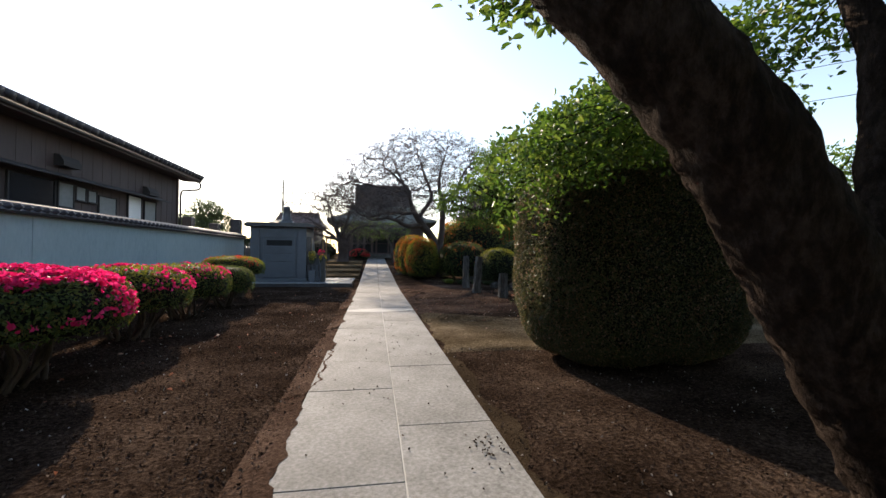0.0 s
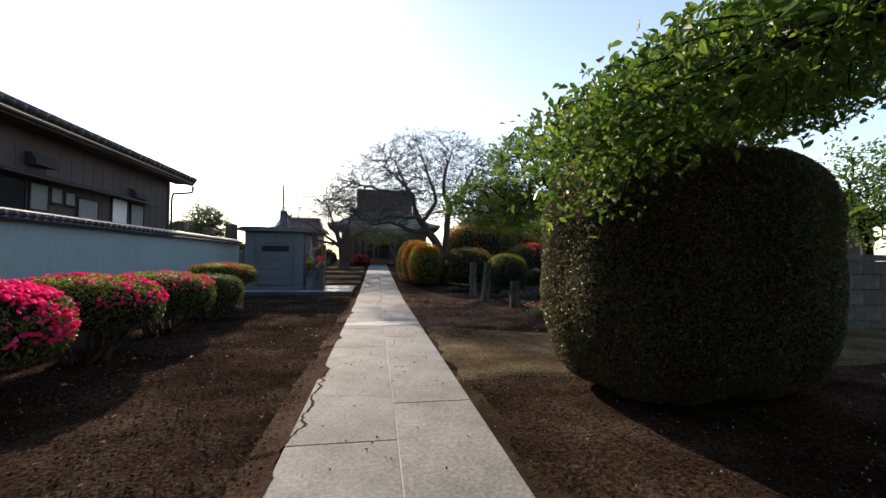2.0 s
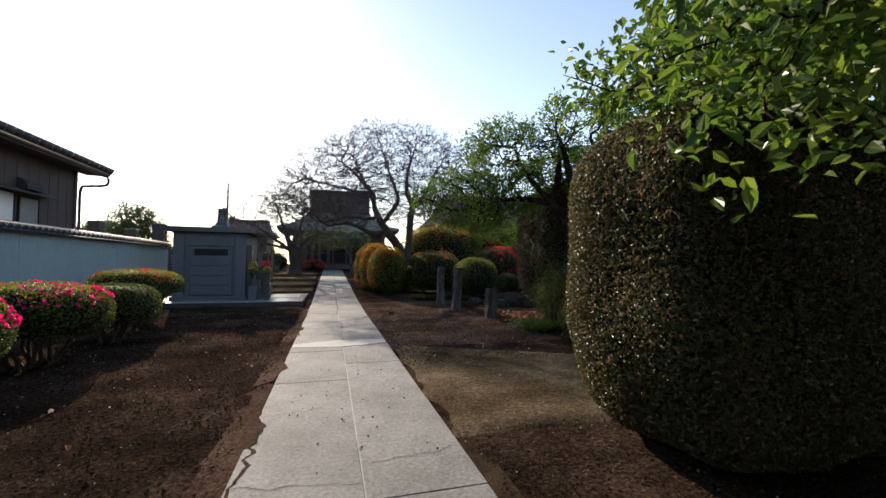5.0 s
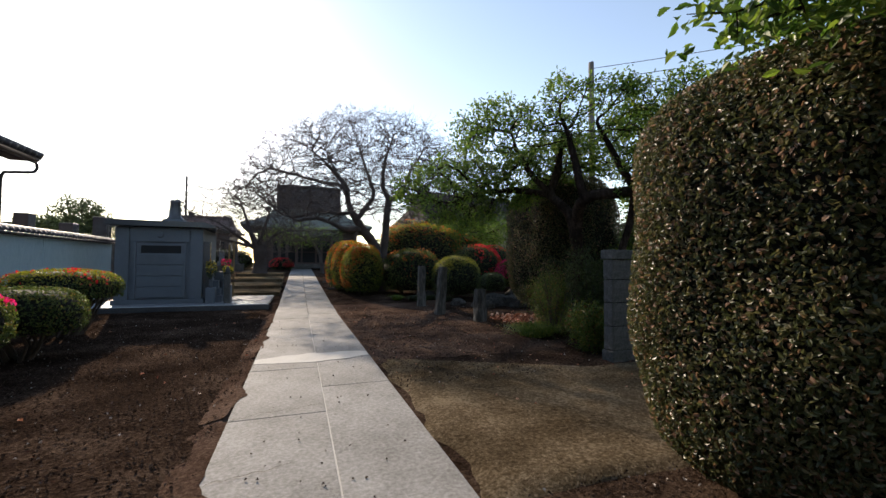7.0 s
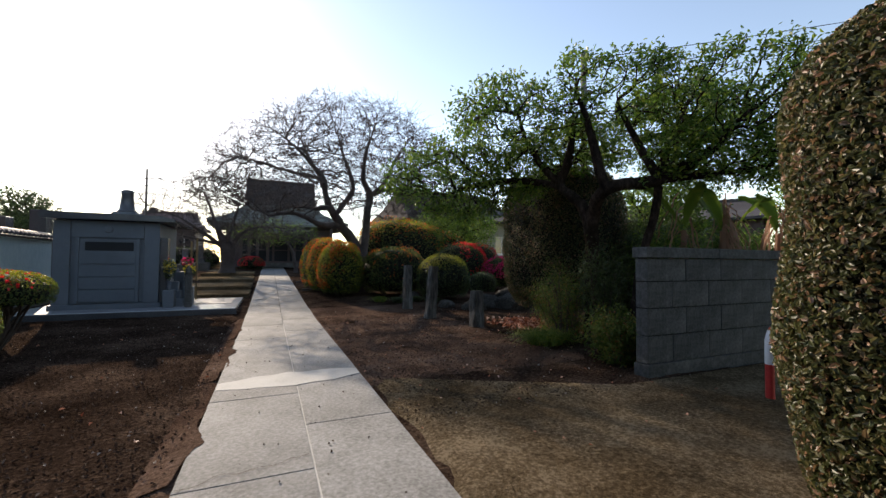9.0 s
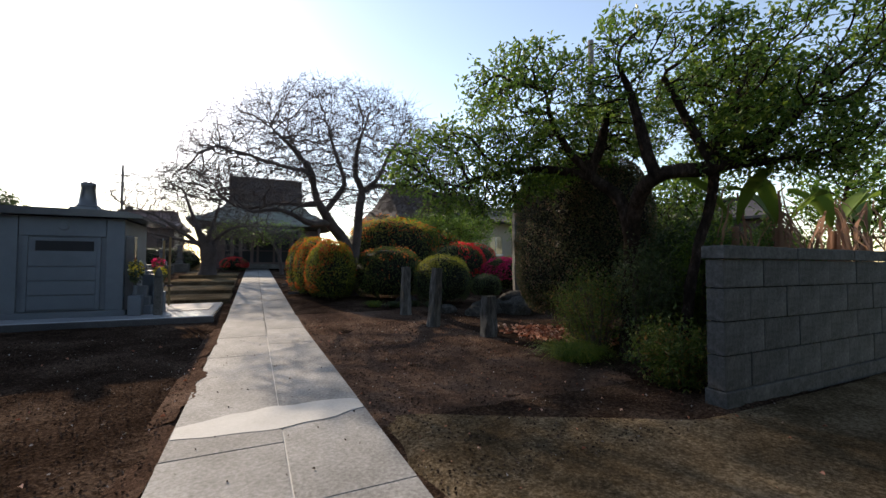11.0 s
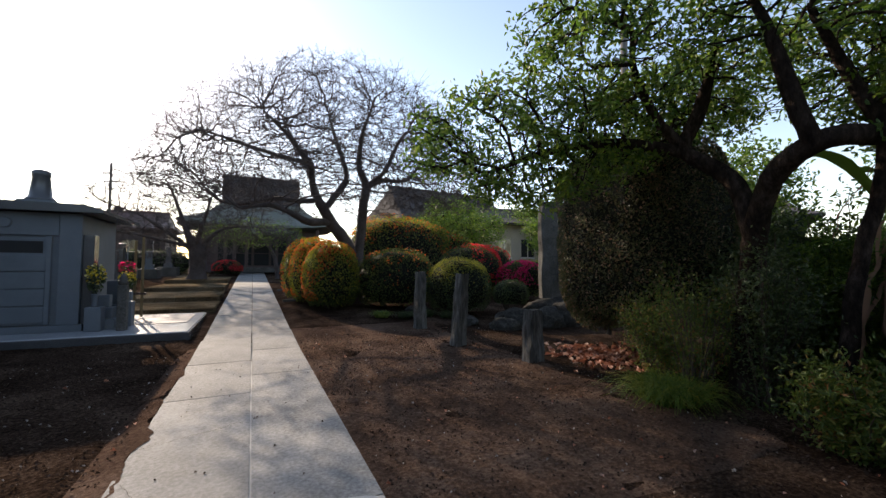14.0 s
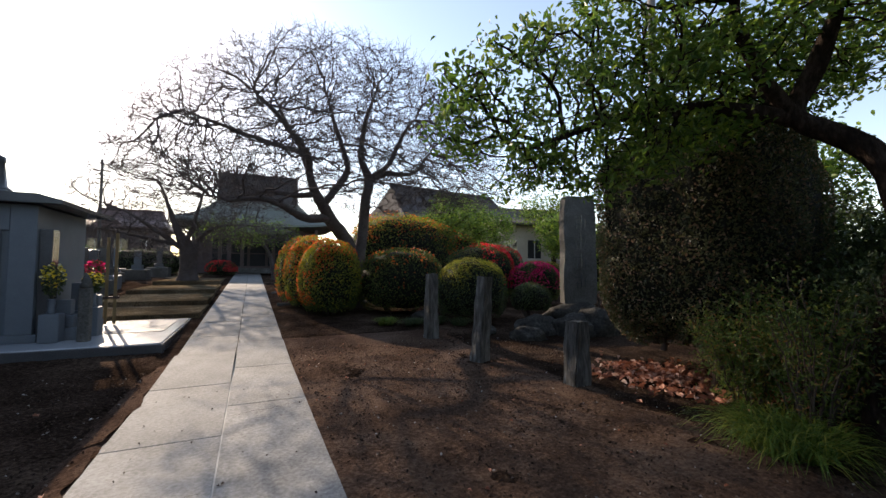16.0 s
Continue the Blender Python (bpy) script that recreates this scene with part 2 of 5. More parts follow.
def part(name, source, material, parent, label="", smooth=False, kind="", at=None):
    me = source if isinstance(source, bpy.types.Mesh) else mesh_of(name, source, material, smooth)
    if not me.materials:
        me.materials.append(material)
    ob = new(name, me)
    ob.parent = parent
    if at is not None:
        ob.matrix_basis = at
    return tagged(ob, label, kind=kind)


def solo(name, source, material, label, category, at=None, group="", kind="", smooth=False):
    ob = part(name, source, material, None, label, smooth, kind)
    if at is not None:
        ob.matrix_world = at
    return tagged(ob, category=category, group=group)


def box(x0, x1, y0, y1, z0, z1, bevel=0.0, bm=None):
    own = bmesh.new()
    bmesh.ops.create_cube(own, size=1.0, matrix=Matrix.Translation(((x0 + x1) / 2, (y0 + y1) / 2, (z0 + z1) / 2)) @ Matrix.Diagonal((x1 - x0, y1 - y0, z1 - z0, 1)))
    if bevel:
        bmesh.ops.bevel(own, geom=own.edges[:], offset=bevel, segments=2, profile=0.6, affect="EDGES")
    if bm is None:
        return own
    tmp = bpy.data.meshes.new("tmp")
    own.to_mesh(tmp)
    own.free()
    bm.from_mesh(tmp)
    bpy.data.meshes.remove(tmp)
    return bm


def prism(profile, x0, x1, axis="x"):
    """A solid swept along an axis from a closed outline in the two other directions."""
    bm = bmesh.new()
    place = {"x": lambda u, v, w: (w, u, v), "y": lambda u, v, w: (u, w, v), "z": lambda u, v, w: (u, v, w)}[axis]
    a = [bm.verts.new(place(u, v, x0)) for u, v in profile]
    b = [bm.verts.new(place(u, v, x1)) for u, v in profile]
    n = len(profile)
    for i in range(n):
        bm.faces.new((a[i], a[(i + 1) % n], b[(i + 1) % n], b[i]))
    bm.faces.new(a[::-1])
    bm.faces.new(b)
    bmesh.ops.recalc_face_normals(bm, faces=bm.faces[:])
    return bm


def lathe(profile, n=20):
    """A turned solid from (radius, height) pairs."""
    bm = bmesh.new()
    rings = [[bm.verts.new((r * math.cos(2 * math.pi * k / n), r * math.sin(2 * math.pi * k / n), z)) for k in range(n)] for r, z in profile]
    for a, b in zip(rings, rings[1:]):
        for k in range(n):
            bm.faces.new((a[k], a[(k + 1) % n], b[(k + 1) % n], b[k]))
    bm.faces.new(rings[0][::-1])
    bm.faces.new(rings[-1])
    return bm


def raw_mesh(name, verts, faces_flat, size, material, smooth=False):
    """A mesh from arrays: all faces have the same number of corners."""
    me = bpy.data.meshes.new(name)
    nf = len(faces_flat) // size
    me.vertices.add(len(verts))
    me.vertices.foreach_set("co", np.asarray(verts, np.float32).ravel())
    me.loops.add(len(faces_flat))
    me.loops.foreach_set("vertex_index", np.asarray(faces_flat, np.int32))
    me.polygons.add(nf)
    me.polygons.foreach_set("loop_start", np.arange(0, nf * size, size, dtype=np.int32))
    me.polygons.foreach_set("use_smooth", np.full(nf, smooth))
    me.update(calc_edges=True)
    me.materials.append(material)
    return me


def unit(v):
    return v / np.maximum(np.linalg.norm(v, axis=1, keepdims=True), 1e-9)


def leaves(name, points, normals, size, material, rng, aspect=0.5, spread=0.6, fold=0.25, droop=0.0):
    """Many folded leaves of two faces each, lying roughly square to the normals."""
    n = len(points)
    nrm = unit(normals + rng.normal(0, spread, (n, 3)))
    t = rng.normal(0, 1, (n, 3))
    t[:, 2] -= droop
    t = unit(t - nrm * np.sum(t * nrm, axis=1, keepdims=True))
    s = np.cross(nrm, t)
    ln = (size * rng.uniform(0.65, 1.25, n))[:, None]
    w = ln * aspect / 2
    up = nrm * w * fold * 2
    base = points - t * ln * 0.5
    tip = points + t * ln * 0.5 - nrm * ln * 0.08
    l1, l2 = base + t * ln * 0.3 + s * w + up, base + t * ln * 0.68 + s * w * 0.8 + up
    r1, r2 = base + t * ln * 0.3 - s * w + up, base + t * ln * 0.68 - s * w * 0.8 + up
    v = np.stack((base, l1, l2, tip, r2, r1), axis=1).reshape(-1, 3)
    f = (np.arange(n)[:, None] * 6 + np.array([0, 3, 2, 1, 0, 5, 4, 3])).ravel()
    return raw_mesh(name, v, f, 4, material)


def shell(half, p, n, rng, depth=0.12, low=-1.0, lump=0.06, lump_scale=1.3):
    """Points and normals over a rounded block (p=2: an ellipsoid), some way in from its surface."""
    h = np.array(half)
    area = np.array([h[1] * h[2], h[0] * h[2], h[0] * h[1]])
    ax = rng.choice(3, n, p=area / area.sum())
    q = rng.uniform(-1, 1, (n, 3))
    q[np.arange(n), ax] = rng.choice([-1.0, 1.0], n)
    q = q / (np.sum(np.abs(q) ** p, axis=1, keepdims=True) ** (1 / p))
    keep = q[:, 2] > low
    q = q[keep]
    nr = unit(np.sign(q) * np.abs(q) ** (p - 1) / h)
    pts = q * h
    w = np.array([noise.noise(Vector(x) * lump_scale) for x in pts])
    pts = pts * (1 + lump * w)[:, None] - nr * (depth * rng.uniform(0, 1, len(q)) ** 1.5)[:, None]
    return pts, nr


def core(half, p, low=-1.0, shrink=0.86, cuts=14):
    """The twiggy inside of a clipped shrub as one solid, its near-black standing for shade."""
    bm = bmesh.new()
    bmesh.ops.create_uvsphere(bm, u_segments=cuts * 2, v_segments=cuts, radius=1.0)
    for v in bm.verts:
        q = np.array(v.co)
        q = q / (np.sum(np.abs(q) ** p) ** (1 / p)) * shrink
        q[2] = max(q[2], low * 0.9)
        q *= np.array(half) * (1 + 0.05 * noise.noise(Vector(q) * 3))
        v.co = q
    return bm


def tubes(chains, sides, rough=0.0):
    """Tapered tubes along chains of (points, radii), as vertex and quad arrays."""
    vs, fs, base = [], [], 0
    ang = np.arange(sides) * 2 * np.pi / sides
    ca, sa = np.cos(ang), np.sin(ang)
    k = np.arange(sides)
    for pts, rad in chains:
        m = len(pts)
        if m < 2:
            continue
        d = np.gradient(pts, axis=0)
        d = unit(d)
        ref = np.array([0.0, 0.0, 1.0]) if abs(d[0, 2]) < 0.8 else np.array([1.0, 0.0, 0.0])
        u = unit(np.cross(d, ref))
        w = np.cross(d, u)
        ring = pts[:, None, :] + rad[:, None, None] * (u[:, None, :] * ca[None, :, None] + w[:, None, :] * sa[None, :, None])
        if rough:
            w_ = np.array([[noise.noise(Vector((q[0] * 9, q[1] * 9, q[2] * 4))) + 0.6 * noise.noise(Vector((q[0] * 22, q[1] * 22, q[2] * 9))) for q in row] for row in ring])
            ring = pts[:, None, :] + (ring - pts[:, None, :]) * (1 + rough * w_)[:, :, None]
        vs.append(ring.reshape(-1, 3))
        i = np.arange(m - 1)[:, None] * sides + base
        fs.append(np.stack((i + k, i + (k + 1) % sides, i + sides + (k + 1) % sides, i + sides + k), axis=-1).reshape(-1))
        base += m * sides
    return np.concatenate(vs), np.concatenate(fs)


def smooth_line(points, step=0.15, wobble=0.0, rng=None):
    """A smooth curve through control points (x, y, z, radius)."""
    c = np.array(points, float)
    c = np.vstack((2 * c[0] - c[1], c, 2 * c[-1] - c[-2]))
    out = []
    for i in range(1, len(c) - 2):
        m = max(2, int(np.linalg.norm(c[i + 1, :3] - c[i, :3]) / step))
        for t in np.linspace(0, 1, m, endpoint=False):
            a, b, d, e = c[i - 1], c[i], c[i + 1], c[i + 2]
            out.append(0.5 * (2 * b + (d - a) * t + (2 * a - 5 * b + 4 * d - e) * t * t + (3 * b - a - 3 * d + e) * t ** 3))
    out.append(c[-2])
    out = np.array(out)
    if wobble:
        out[1:-1, :3] += rng.normal(0, wobble, (len(out) - 2, 3))
    return out


def grow(limbs, targets, rng, step=0.2, reach=1.6, kill=0.4, rounds=120, wiggle=0.35, lift=0.0, tip=0.006, power=2.3, most=9000):
    """Grow branches from given limbs (arrays of x, y, z, radius) towards target points. Returns node places, parents and radii."""
    pos, par, given = [], [], []
    for limb, joined in limbs:
        for i, row in enumerate(limb):
            if i == 0:
                p = -1
                if joined and pos:
                    dist = np.linalg.norm(np.array(pos) - row[:3], axis=1)
                    p = int(np.argmin(dist))
                par.append(p)
            else:
                par.append(len(pos) - 1)
            pos.append(row[:3])
            given.append(row[3])
    n0 = len(pos)
    P = np.zeros((most + 2000, 3))
    P[:n0] = pos
    n = n0
    A = targets
    near = np.zeros(len(A), int)
    dist = np.full(len(A), 1e9)
    fresh = np.arange(n)
    for _ in range(rounds):
        d = np.linalg.norm(A[:, None, :] - P[None, fresh, :], axis=2)
        j = d.argmin(axis=1)
        dj = d[np.arange(len(A)), j]
        better = dj < dist
        dist[better], near[better] = dj[better], fresh[j[better]]
        alive = dist > kill
        A, near, dist = A[alive], near[alive], dist[alive]
        if not len(A) or n >= most:
            break
        pull = dist < reach
        if not pull.any():
            pull = dist < dist.min() * 1.2
        acc = np.zeros((n, 3))
        np.add.at(acc, near[pull], unit(A[pull] - P[near[pull]]))
        src = np.unique(near[pull])
        dirs = unit(acc[src]) + rng.normal(0, wiggle, (len(src), 3)) + (0, 0, lift)
        P[n:n + len(src)] = P[src] + unit(dirs) * step
        par.extend(src.tolist())
        fresh = np.arange(n, n + len(src))
        n += len(src)
    par = np.array(par)
    kids = np.zeros(n)
    r = np.zeros(n)
    for i in range(n - 1, -1, -1):
        r[i] = max(r[i] ** (1 / power) if r[i] > 0 else 0, tip)
        if i < n0:
            r[i] = max(given[i], tip)
        if par[i] >= 0:
            r[par[i]] += r[i] ** power
            kids[par[i]] += 1
    return P[:n], par, r, kids


def chains_of(P, par, r):
    """Split a branch tree into runs, each following its thickest child."""
    n = len(P)
    best = np.full(n, -1)
    for i in range(n):
        p = par[i]
        if p >= 0 and (best[p] < 0 or r[i] > r[best[p]]):
            best[p] = i
    out = []
    for i in range(n):
        p = par[i]
        if p < 0 or best[p] != i:
            run = [i]
            while best[run[-1]] >= 0:
                run.append(best[run[-1]])
            pts = P[run]
            rad = r[run].copy()
            if p >= 0:
                pts = np.vstack((P[p], pts))
                rad = np.concatenate(([rad[0]], rad))
            if len(pts) > 3:
                soft = pts.copy()
                soft[1:-1] = 0.5 * pts[1:-1] + 0.25 * (pts[:-2] + pts[2:])
                pts = soft
            rad[-1] *= 0.5
            out.append((pts, rad))
    return out


def twigs(P, r, kids, rng, count, length, radius):
    """Fine sprays at the branch ends."""
    ends = np.where((kids == 0))[0]
    out = []
    for e in ends:
        for _ in range(count):
            d = rng.normal(0, 1, 3)
            d[2] = abs(d[2]) * 0.8
            d /= np.linalg.norm(d)
            ln = length * rng.uniform(0.5, 1.3)
            mid = P[e] + d * ln * 0.5 + rng.normal(0, 0.06 * ln, 3)
            out.append((np.array([P[e], mid, P[e] + d * ln + rng.normal(0, 0.1 * ln, 3)]), np.array([radius, radius * 0.8, radius * 0.4])))
    return out


def ellipsoid_points(centre, half, n, rng, hollow=0.0):
    v = unit(rng.normal(0, 1, (n, 3)))
    s = (hollow ** 3 + (1 - hollow ** 3) * rng.uniform(0, 1, n)) ** (1 / 3)
    return np.array(centre) + v * s[:, None] * np.array(half)


def clump_points(centre, half, count, per, size, rng):
    """Points gathered in flat clumps spread over the upper part of an ellipsoid."""
    c = ellipsoid_points((0, 0, 0), half, count, rng, 0.55)
    pts = np.repeat(c, per, axis=0) + rng.normal(0, 1, (count * per, 3)) * (size, size, size * 0.5)
    return pts + np.array(centre)


def ground_z(y):
    """The ground is level at first and then climbs gently to the temple."""
    return 0.037 * min(max(y - 17.0, 0.0), 28.0)


PATH_L, PATH_R, PATH_END = -0.67, 1.04, 44.0

# ---- ground, path, driveway ----
def ground_sheet():
    xs = np.concatenate(([-2500, -600, -150, -60, -30, -18], np.arange(-12, -6.5, 0.4), np.arange(-6.5, 7.01, 0.075), np.arange(7.3, 12.1, 0.4), [14, 18, 30, 60, 150, 600, 2500]))
    ys = np.concatenate(([-2500, -600, -100, -30, -12, -6, -3], np.arange(-1.5, 17.0, 0.075), np.arange(17, 24.01, 0.15), np.arange(24.5, 60, 0.8), [70, 100, 160, 400, 900, 2500]))
    X, Y = np.meshgrid(xs, ys)
    Z = np.zeros_like(X)
    for i in range(Z.shape[0]):
        for j in range(Z.shape[1]):
            x, y = X[i, j], Y[i, j]
            z = ground_z(y)
            if -14 < x < 14 and -4 < y < 50:
                z += 0.022 * noise.noise(Vector((x * 0.9, y * 0.9, 0))) + 0.010 * noise.noise(Vector((x * 4, y * 4, 3))) + 0.011 * noise.noise(Vector((x * 11, y * 11, 5)))
                if PATH_L - 0.3 < x < PATH_R + 0.2 or (x > 0.9 and 5.7 < y < 10.0 - 0.5 * min(max(x - 1.4, 0.0), 2.6)) or (x > 6.2 and y < 9):
                    z = ground_z(y) - 0.022
            Z[i, j] = z
    nx = len(xs)
    v = np.stack((X, Y, Z), axis=-1).reshape(-1, 3)
    i, j = np.meshgrid(np.arange(len(ys) - 1), np.arange(nx - 1), indexing="ij")
    a = i * nx + j
    f = np.stack((a, a + 1, a + nx + 1, a + nx), axis=-1).ravel()
    return raw_mesh("ground", v, f, 4, SOIL, True)


ground = solo("ground", ground_sheet(), SOIL, "dark brown bare soil with fine crumbs", "ground", kind="structure")


def strip_sheet(x0, x1, y0, y1, step, ragged, seed, lift, back=0.0):
    """A thin sheet on the ground with a wavering edge and a little thickness."""
    bm = bmesh.new()
    rows = []
    ny = max(2, int((y1 - y0) / step))
    nx = max(2, int((x1 - x0) / max(step, 0.2)))
    for i in range(ny + 1):
        y = y0 + (y1 - y0) * i / ny
        a = x0 + ragged * noise.noise(Vector((seed, y * 1.7, 0))) + ragged * 0.5 * noise.noise(Vector((seed, y * 6, 1)))
        b = x1 + ragged * noise.noise(Vector((seed + 40, y * 1.3, 0)))
        row = []
        for j in range(nx + 1):
            x = a + (b - a) * j / nx
            yy = y + (ragged * 0.8 * noise.noise(Vector((x * 1.3, seed, 4))) if i in (0, ny) else 0)
            yy -= back * i / ny * min(max(x - 1.4, 0.0), 2.6)
            edge = i in (0, ny) or j in (0, nx)
            row.append(bm.verts.new((x, yy, ground_z(yy) + lift + 0.004 * noise.noise(Vector((x * 3, yy * 3, seed))) - (0.06 if edge else 0))))
        rows.append(row)
    for r, s in zip(rows, rows[1:]):
        for k in range(nx):
            bm.faces.new((r[k], r[k + 1], s[k + 1], s[k]))
    return bm


solo("driveway", strip_sheet(1.06, 13.5, 6.1, 10.25, 0.15, 0.14, 3.0, 0.016, 0.55), GRAVEL, "packed tan gravel driveway crossing beside the path", "driveway", kind="structure", smooth=True)
solo("road", strip_sheet(6.6, 13.5, -14.0, 6.0, 0.5, 0.03, 8.0, 0.004), ASPHALT, "grey asphalt lane behind the clipped hedge", "road", kind="structure")

solo("verge", strip_sheet(-0.98, PATH_L + 0.2, -1.5, 17.0, 0.1, 0.26, 11.0, 0.012), EARTH, "dusty washed soil along the edge of the path", "verge", kind="structure", smooth=True)

solo("packed_earth", strip_sheet(PATH_R - 0.3, 4.7, 9.9, 18.5, 0.12, 0.4, 31.0, 0.012), EARTH, "trodden pale brown earth beside the path", "ground", kind="structure", smooth=True)
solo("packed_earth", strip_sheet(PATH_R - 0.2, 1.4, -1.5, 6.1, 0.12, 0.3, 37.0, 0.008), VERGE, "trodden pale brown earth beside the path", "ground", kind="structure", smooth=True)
solo("path_fringe", strip_sheet(PATH_L - 0.035, PATH_L + 0.06, -1.8, 17.0, 0.05, 0.055, 21.0, 0.022), CONCRETE, "ragged cement fringe along the path", "path edge", kind="structure")

path = thing("pavement", "pale concrete slab path in two rows", "path", kind="structure")


def slab(width, length, lift):
    bm = box(0, width, 0, length, -0.07, 0.03 + lift, 0.004)
    return mesh_of("slab", bm, CONCRETE)


SLAB_L, JOINT = 1.82, 0.22
slab_meshes = {}
for col, (xa, xb, start) in enumerate(((PATH_L, JOINT - 0.006, -1.92), (JOINT + 0.006, PATH_R, -2.0))):
    y = start if col else start - 0.93
    k = 0
    while y < PATH_END:
        ln = SLAB_L - 0.009
        me = slab_meshes.setdefault((col, k % 3), None) or slab(xb - xa, ln, (0, 0.003, -0.002)[k % 3])
        slab_meshes[(col, k % 3)] = me
        slope = math.degrees(math.atan(0.037)) if 17.0 < y + ln < 45 else 0
        part("slab", me, CONCRETE, path, at=pose(xa, y, ground_z(y), slope, 0, 0))
        y += SLAB_L
        k += 1


part("mortar_bed", box(PATH_L + 0.01, PATH_R - 0.01, -2.5, 17.0, -0.1, 0.024), MORTAR, path)


def wavy_patch(y0, y1, x0, x1, tilt, seed):
    bm = bmesh.new()
    lo, hi = [], []
    for i in range(41):
        u = i / 40
        x = x0 + (x1 - x0) * u
        mid = (y0 + y1) / 2 + tilt * (u - 0.5)
        half = (y1 - y0) / 2 * (0.55 + 0.9 * noise.noise(Vector((u * 3.1, seed, 0))) ** 2 + 0.6 * math.sin(math.pi * u))
        lo.append(bm.verts.new((x, mid - half + 0.05 * noise.noise(Vector((u * 5, seed, 2))), 0.0375)))
        hi.append(bm.verts.new((x, mid + half + 0.06 * noise.noise(Vector((u * 6, seed, 7))), 0.0375)))
    for i in range(40):
        bm.faces.new((lo[i], lo[i + 1], hi[i + 1], hi[i]))
    low = bmesh.ops.extrude_face_region(bm, geom=bm.faces[:])
    bmesh.ops.translate(bm, verts=[g for g in low["geom"] if isinstance(g, bmesh.types.BMVert)], vec=(0, 0, -0.02))
    bmesh.ops.recalc_face_normals(bm, faces=bm.faces[:])
    return bm


part("mortar_patch", wavy_patch(10.25, 10.75, PATH_L + 0.01, PATH_R - 0.01, 0.12, 2.0), MORTAR, path, "pale wavering mortar repair")


def crack(x0, y0, x1, y1, seed, w=0.004):
    """A wandering hairline crack in the slabs."""
    bm = bmesh.new()
    n = 30
    last = None
    for i in range(n + 1):
        u = i / n
        x = x0 + (x1 - x0) * u + 0.03 * noise.noise(Vector((u * 6, seed, 0)))
        y = y0 + (y1 - y0) * u + 0.07 * noise.noise(Vector((u * 5, seed, 3)))
        k = w * (0.5 + abs(noise.noise(Vector((u * 9, seed, 6)))))
        pair = (bm.verts.new((x, y - k, 0.0372)), bm.verts.new((x, y + k, 0.0372)))
        if last:
            bm.faces.new((last[0], pair[0], pair[1], last[1]))
        last = pair
    return bm


for x0, y0, x1, y1, sd in ((0.3, 5.75, 1.02, 5.85, 1.0), (-0.65, 5.62, 0.2, 5.5, 2.0), (-0.66, 8.1, 0.2, 8.3, 3.0), (-0.6, 11.6, -0.2, 10.9, 4.0), (-0.65, 12.2, 0.15, 12.5, 5.0), (0.25, 14.0, 1.02, 14.2, 6.0), (-0.64, 6.9, -0.1, 7.05, 7.0)):
    part("crack", crack(x0, y0, x1, y1, sd), VERGE, path)


def soil_spill(y0, y1, reach, seed):
    """A film of washed soil that tapers out over the edge of the slabs."""
    bm = bmesh.new()
    last = None
    n = int((y1 - y0) / 0.05)
    for i in range(n + 1):
        u = i / n
        y = y0 + (y1 - y0) * u
        swell = math.sin(math.pi * u) ** 0.6
        inner = PATH_L - 0.05 + reach * swell * (0.6 + 0.7 * noise.noise(Vector((seed, y * 2.2, 0))) + 0.35 * noise.noise(Vector((seed, y * 9, 3))))
        row = [bm.verts.new((PATH_L - 0.3, y, -0.03)), bm.verts.new((PATH_L - 0.06, y, 0.028)), bm.verts.new((max(inner, PATH_L - 0.04), y, 0.0345))]
        if last:
            for k in range(2):
                bm.faces.new((last[k], last[k + 1], row[k + 1], row[k]))
        last = row
    return bm


for y0, y1, reach, sd in ((1.6, 4.4, 0.16, 61.0), (4.3, 7.4, 0.22, 63.0), (8.2, 9.8, 0.12, 67.0), (10.8, 13.6, 0.14, 71.0), (13.8, 16.4, 0.1, 73.0)):
    solo("soil_spill", soil_spill(y0, y1, reach, sd), EARTH, "washed soil spilling over the path edge", "soil", kind="structure", smooth=True)

# low steps of the ground beside the path, towards the graves
for y0, y1, z in ((21.9, 24.6, 0.30), (24.6, 28.4, 0.45), (28.4, 33.0, 0.61), (33.0, 38.5, 0.80)):
    solo("terrace", box(-3.9, PATH_L - 0.12 - 0.02 * (y0 - 21), y0, y1 - 0.004, -0.2, z, 0.02), GRAVEL, "low earth terrace with a kerbed front", "terrace", kind="structure")
for y0, z in ((24.0, 0.33), (28.0, 0.48)):
    solo("terrace", box(PATH_R + 0.2, 7.0, y0, y0 + 0.14, -0.2, z, 0.02), STONE, "low stone kerb across the ground", "kerb", kind="structure")

solo("alley", strip_sheet(-4.5, -2.4, 38.7, 47.0, 0.3, 0.2, 51.0, 0.02), GRAVEL, "pale gravel alley among the graves", "alley", kind="structure", smooth=True)

# ---- plaster garden wall with tiled cap ----
WALL_X, WALL_END = -6.6, 21.8
wall = thing("wall_west", "blue-grey plaster garden wall with a tiled cap", "wall", kind="structure")
for a, b in ((-8.0, -2.0), (-2.0, 4.0), (4.0, 9.0), (9.0, 13.5), (13.5, 17.6), (17.6, WALL_END)):
    part("plaster_panel", box(WALL_X - 0.1, WALL_X + 0.06, a + 0.012, b, -0.1, 2.16, 0.006), PLASTER, wall)
part("core", box(WALL_X - 0.09, WALL_X + 0.05, -8, WALL_END - 0.02, -0.1, 2.15), PLASTER, wall)
part("plinth", box(WALL_X - 0.14, WALL_X + 0.10, -8, WALL_END + 0.01, -0.1, 0.25, 0.01), STONE, wall)
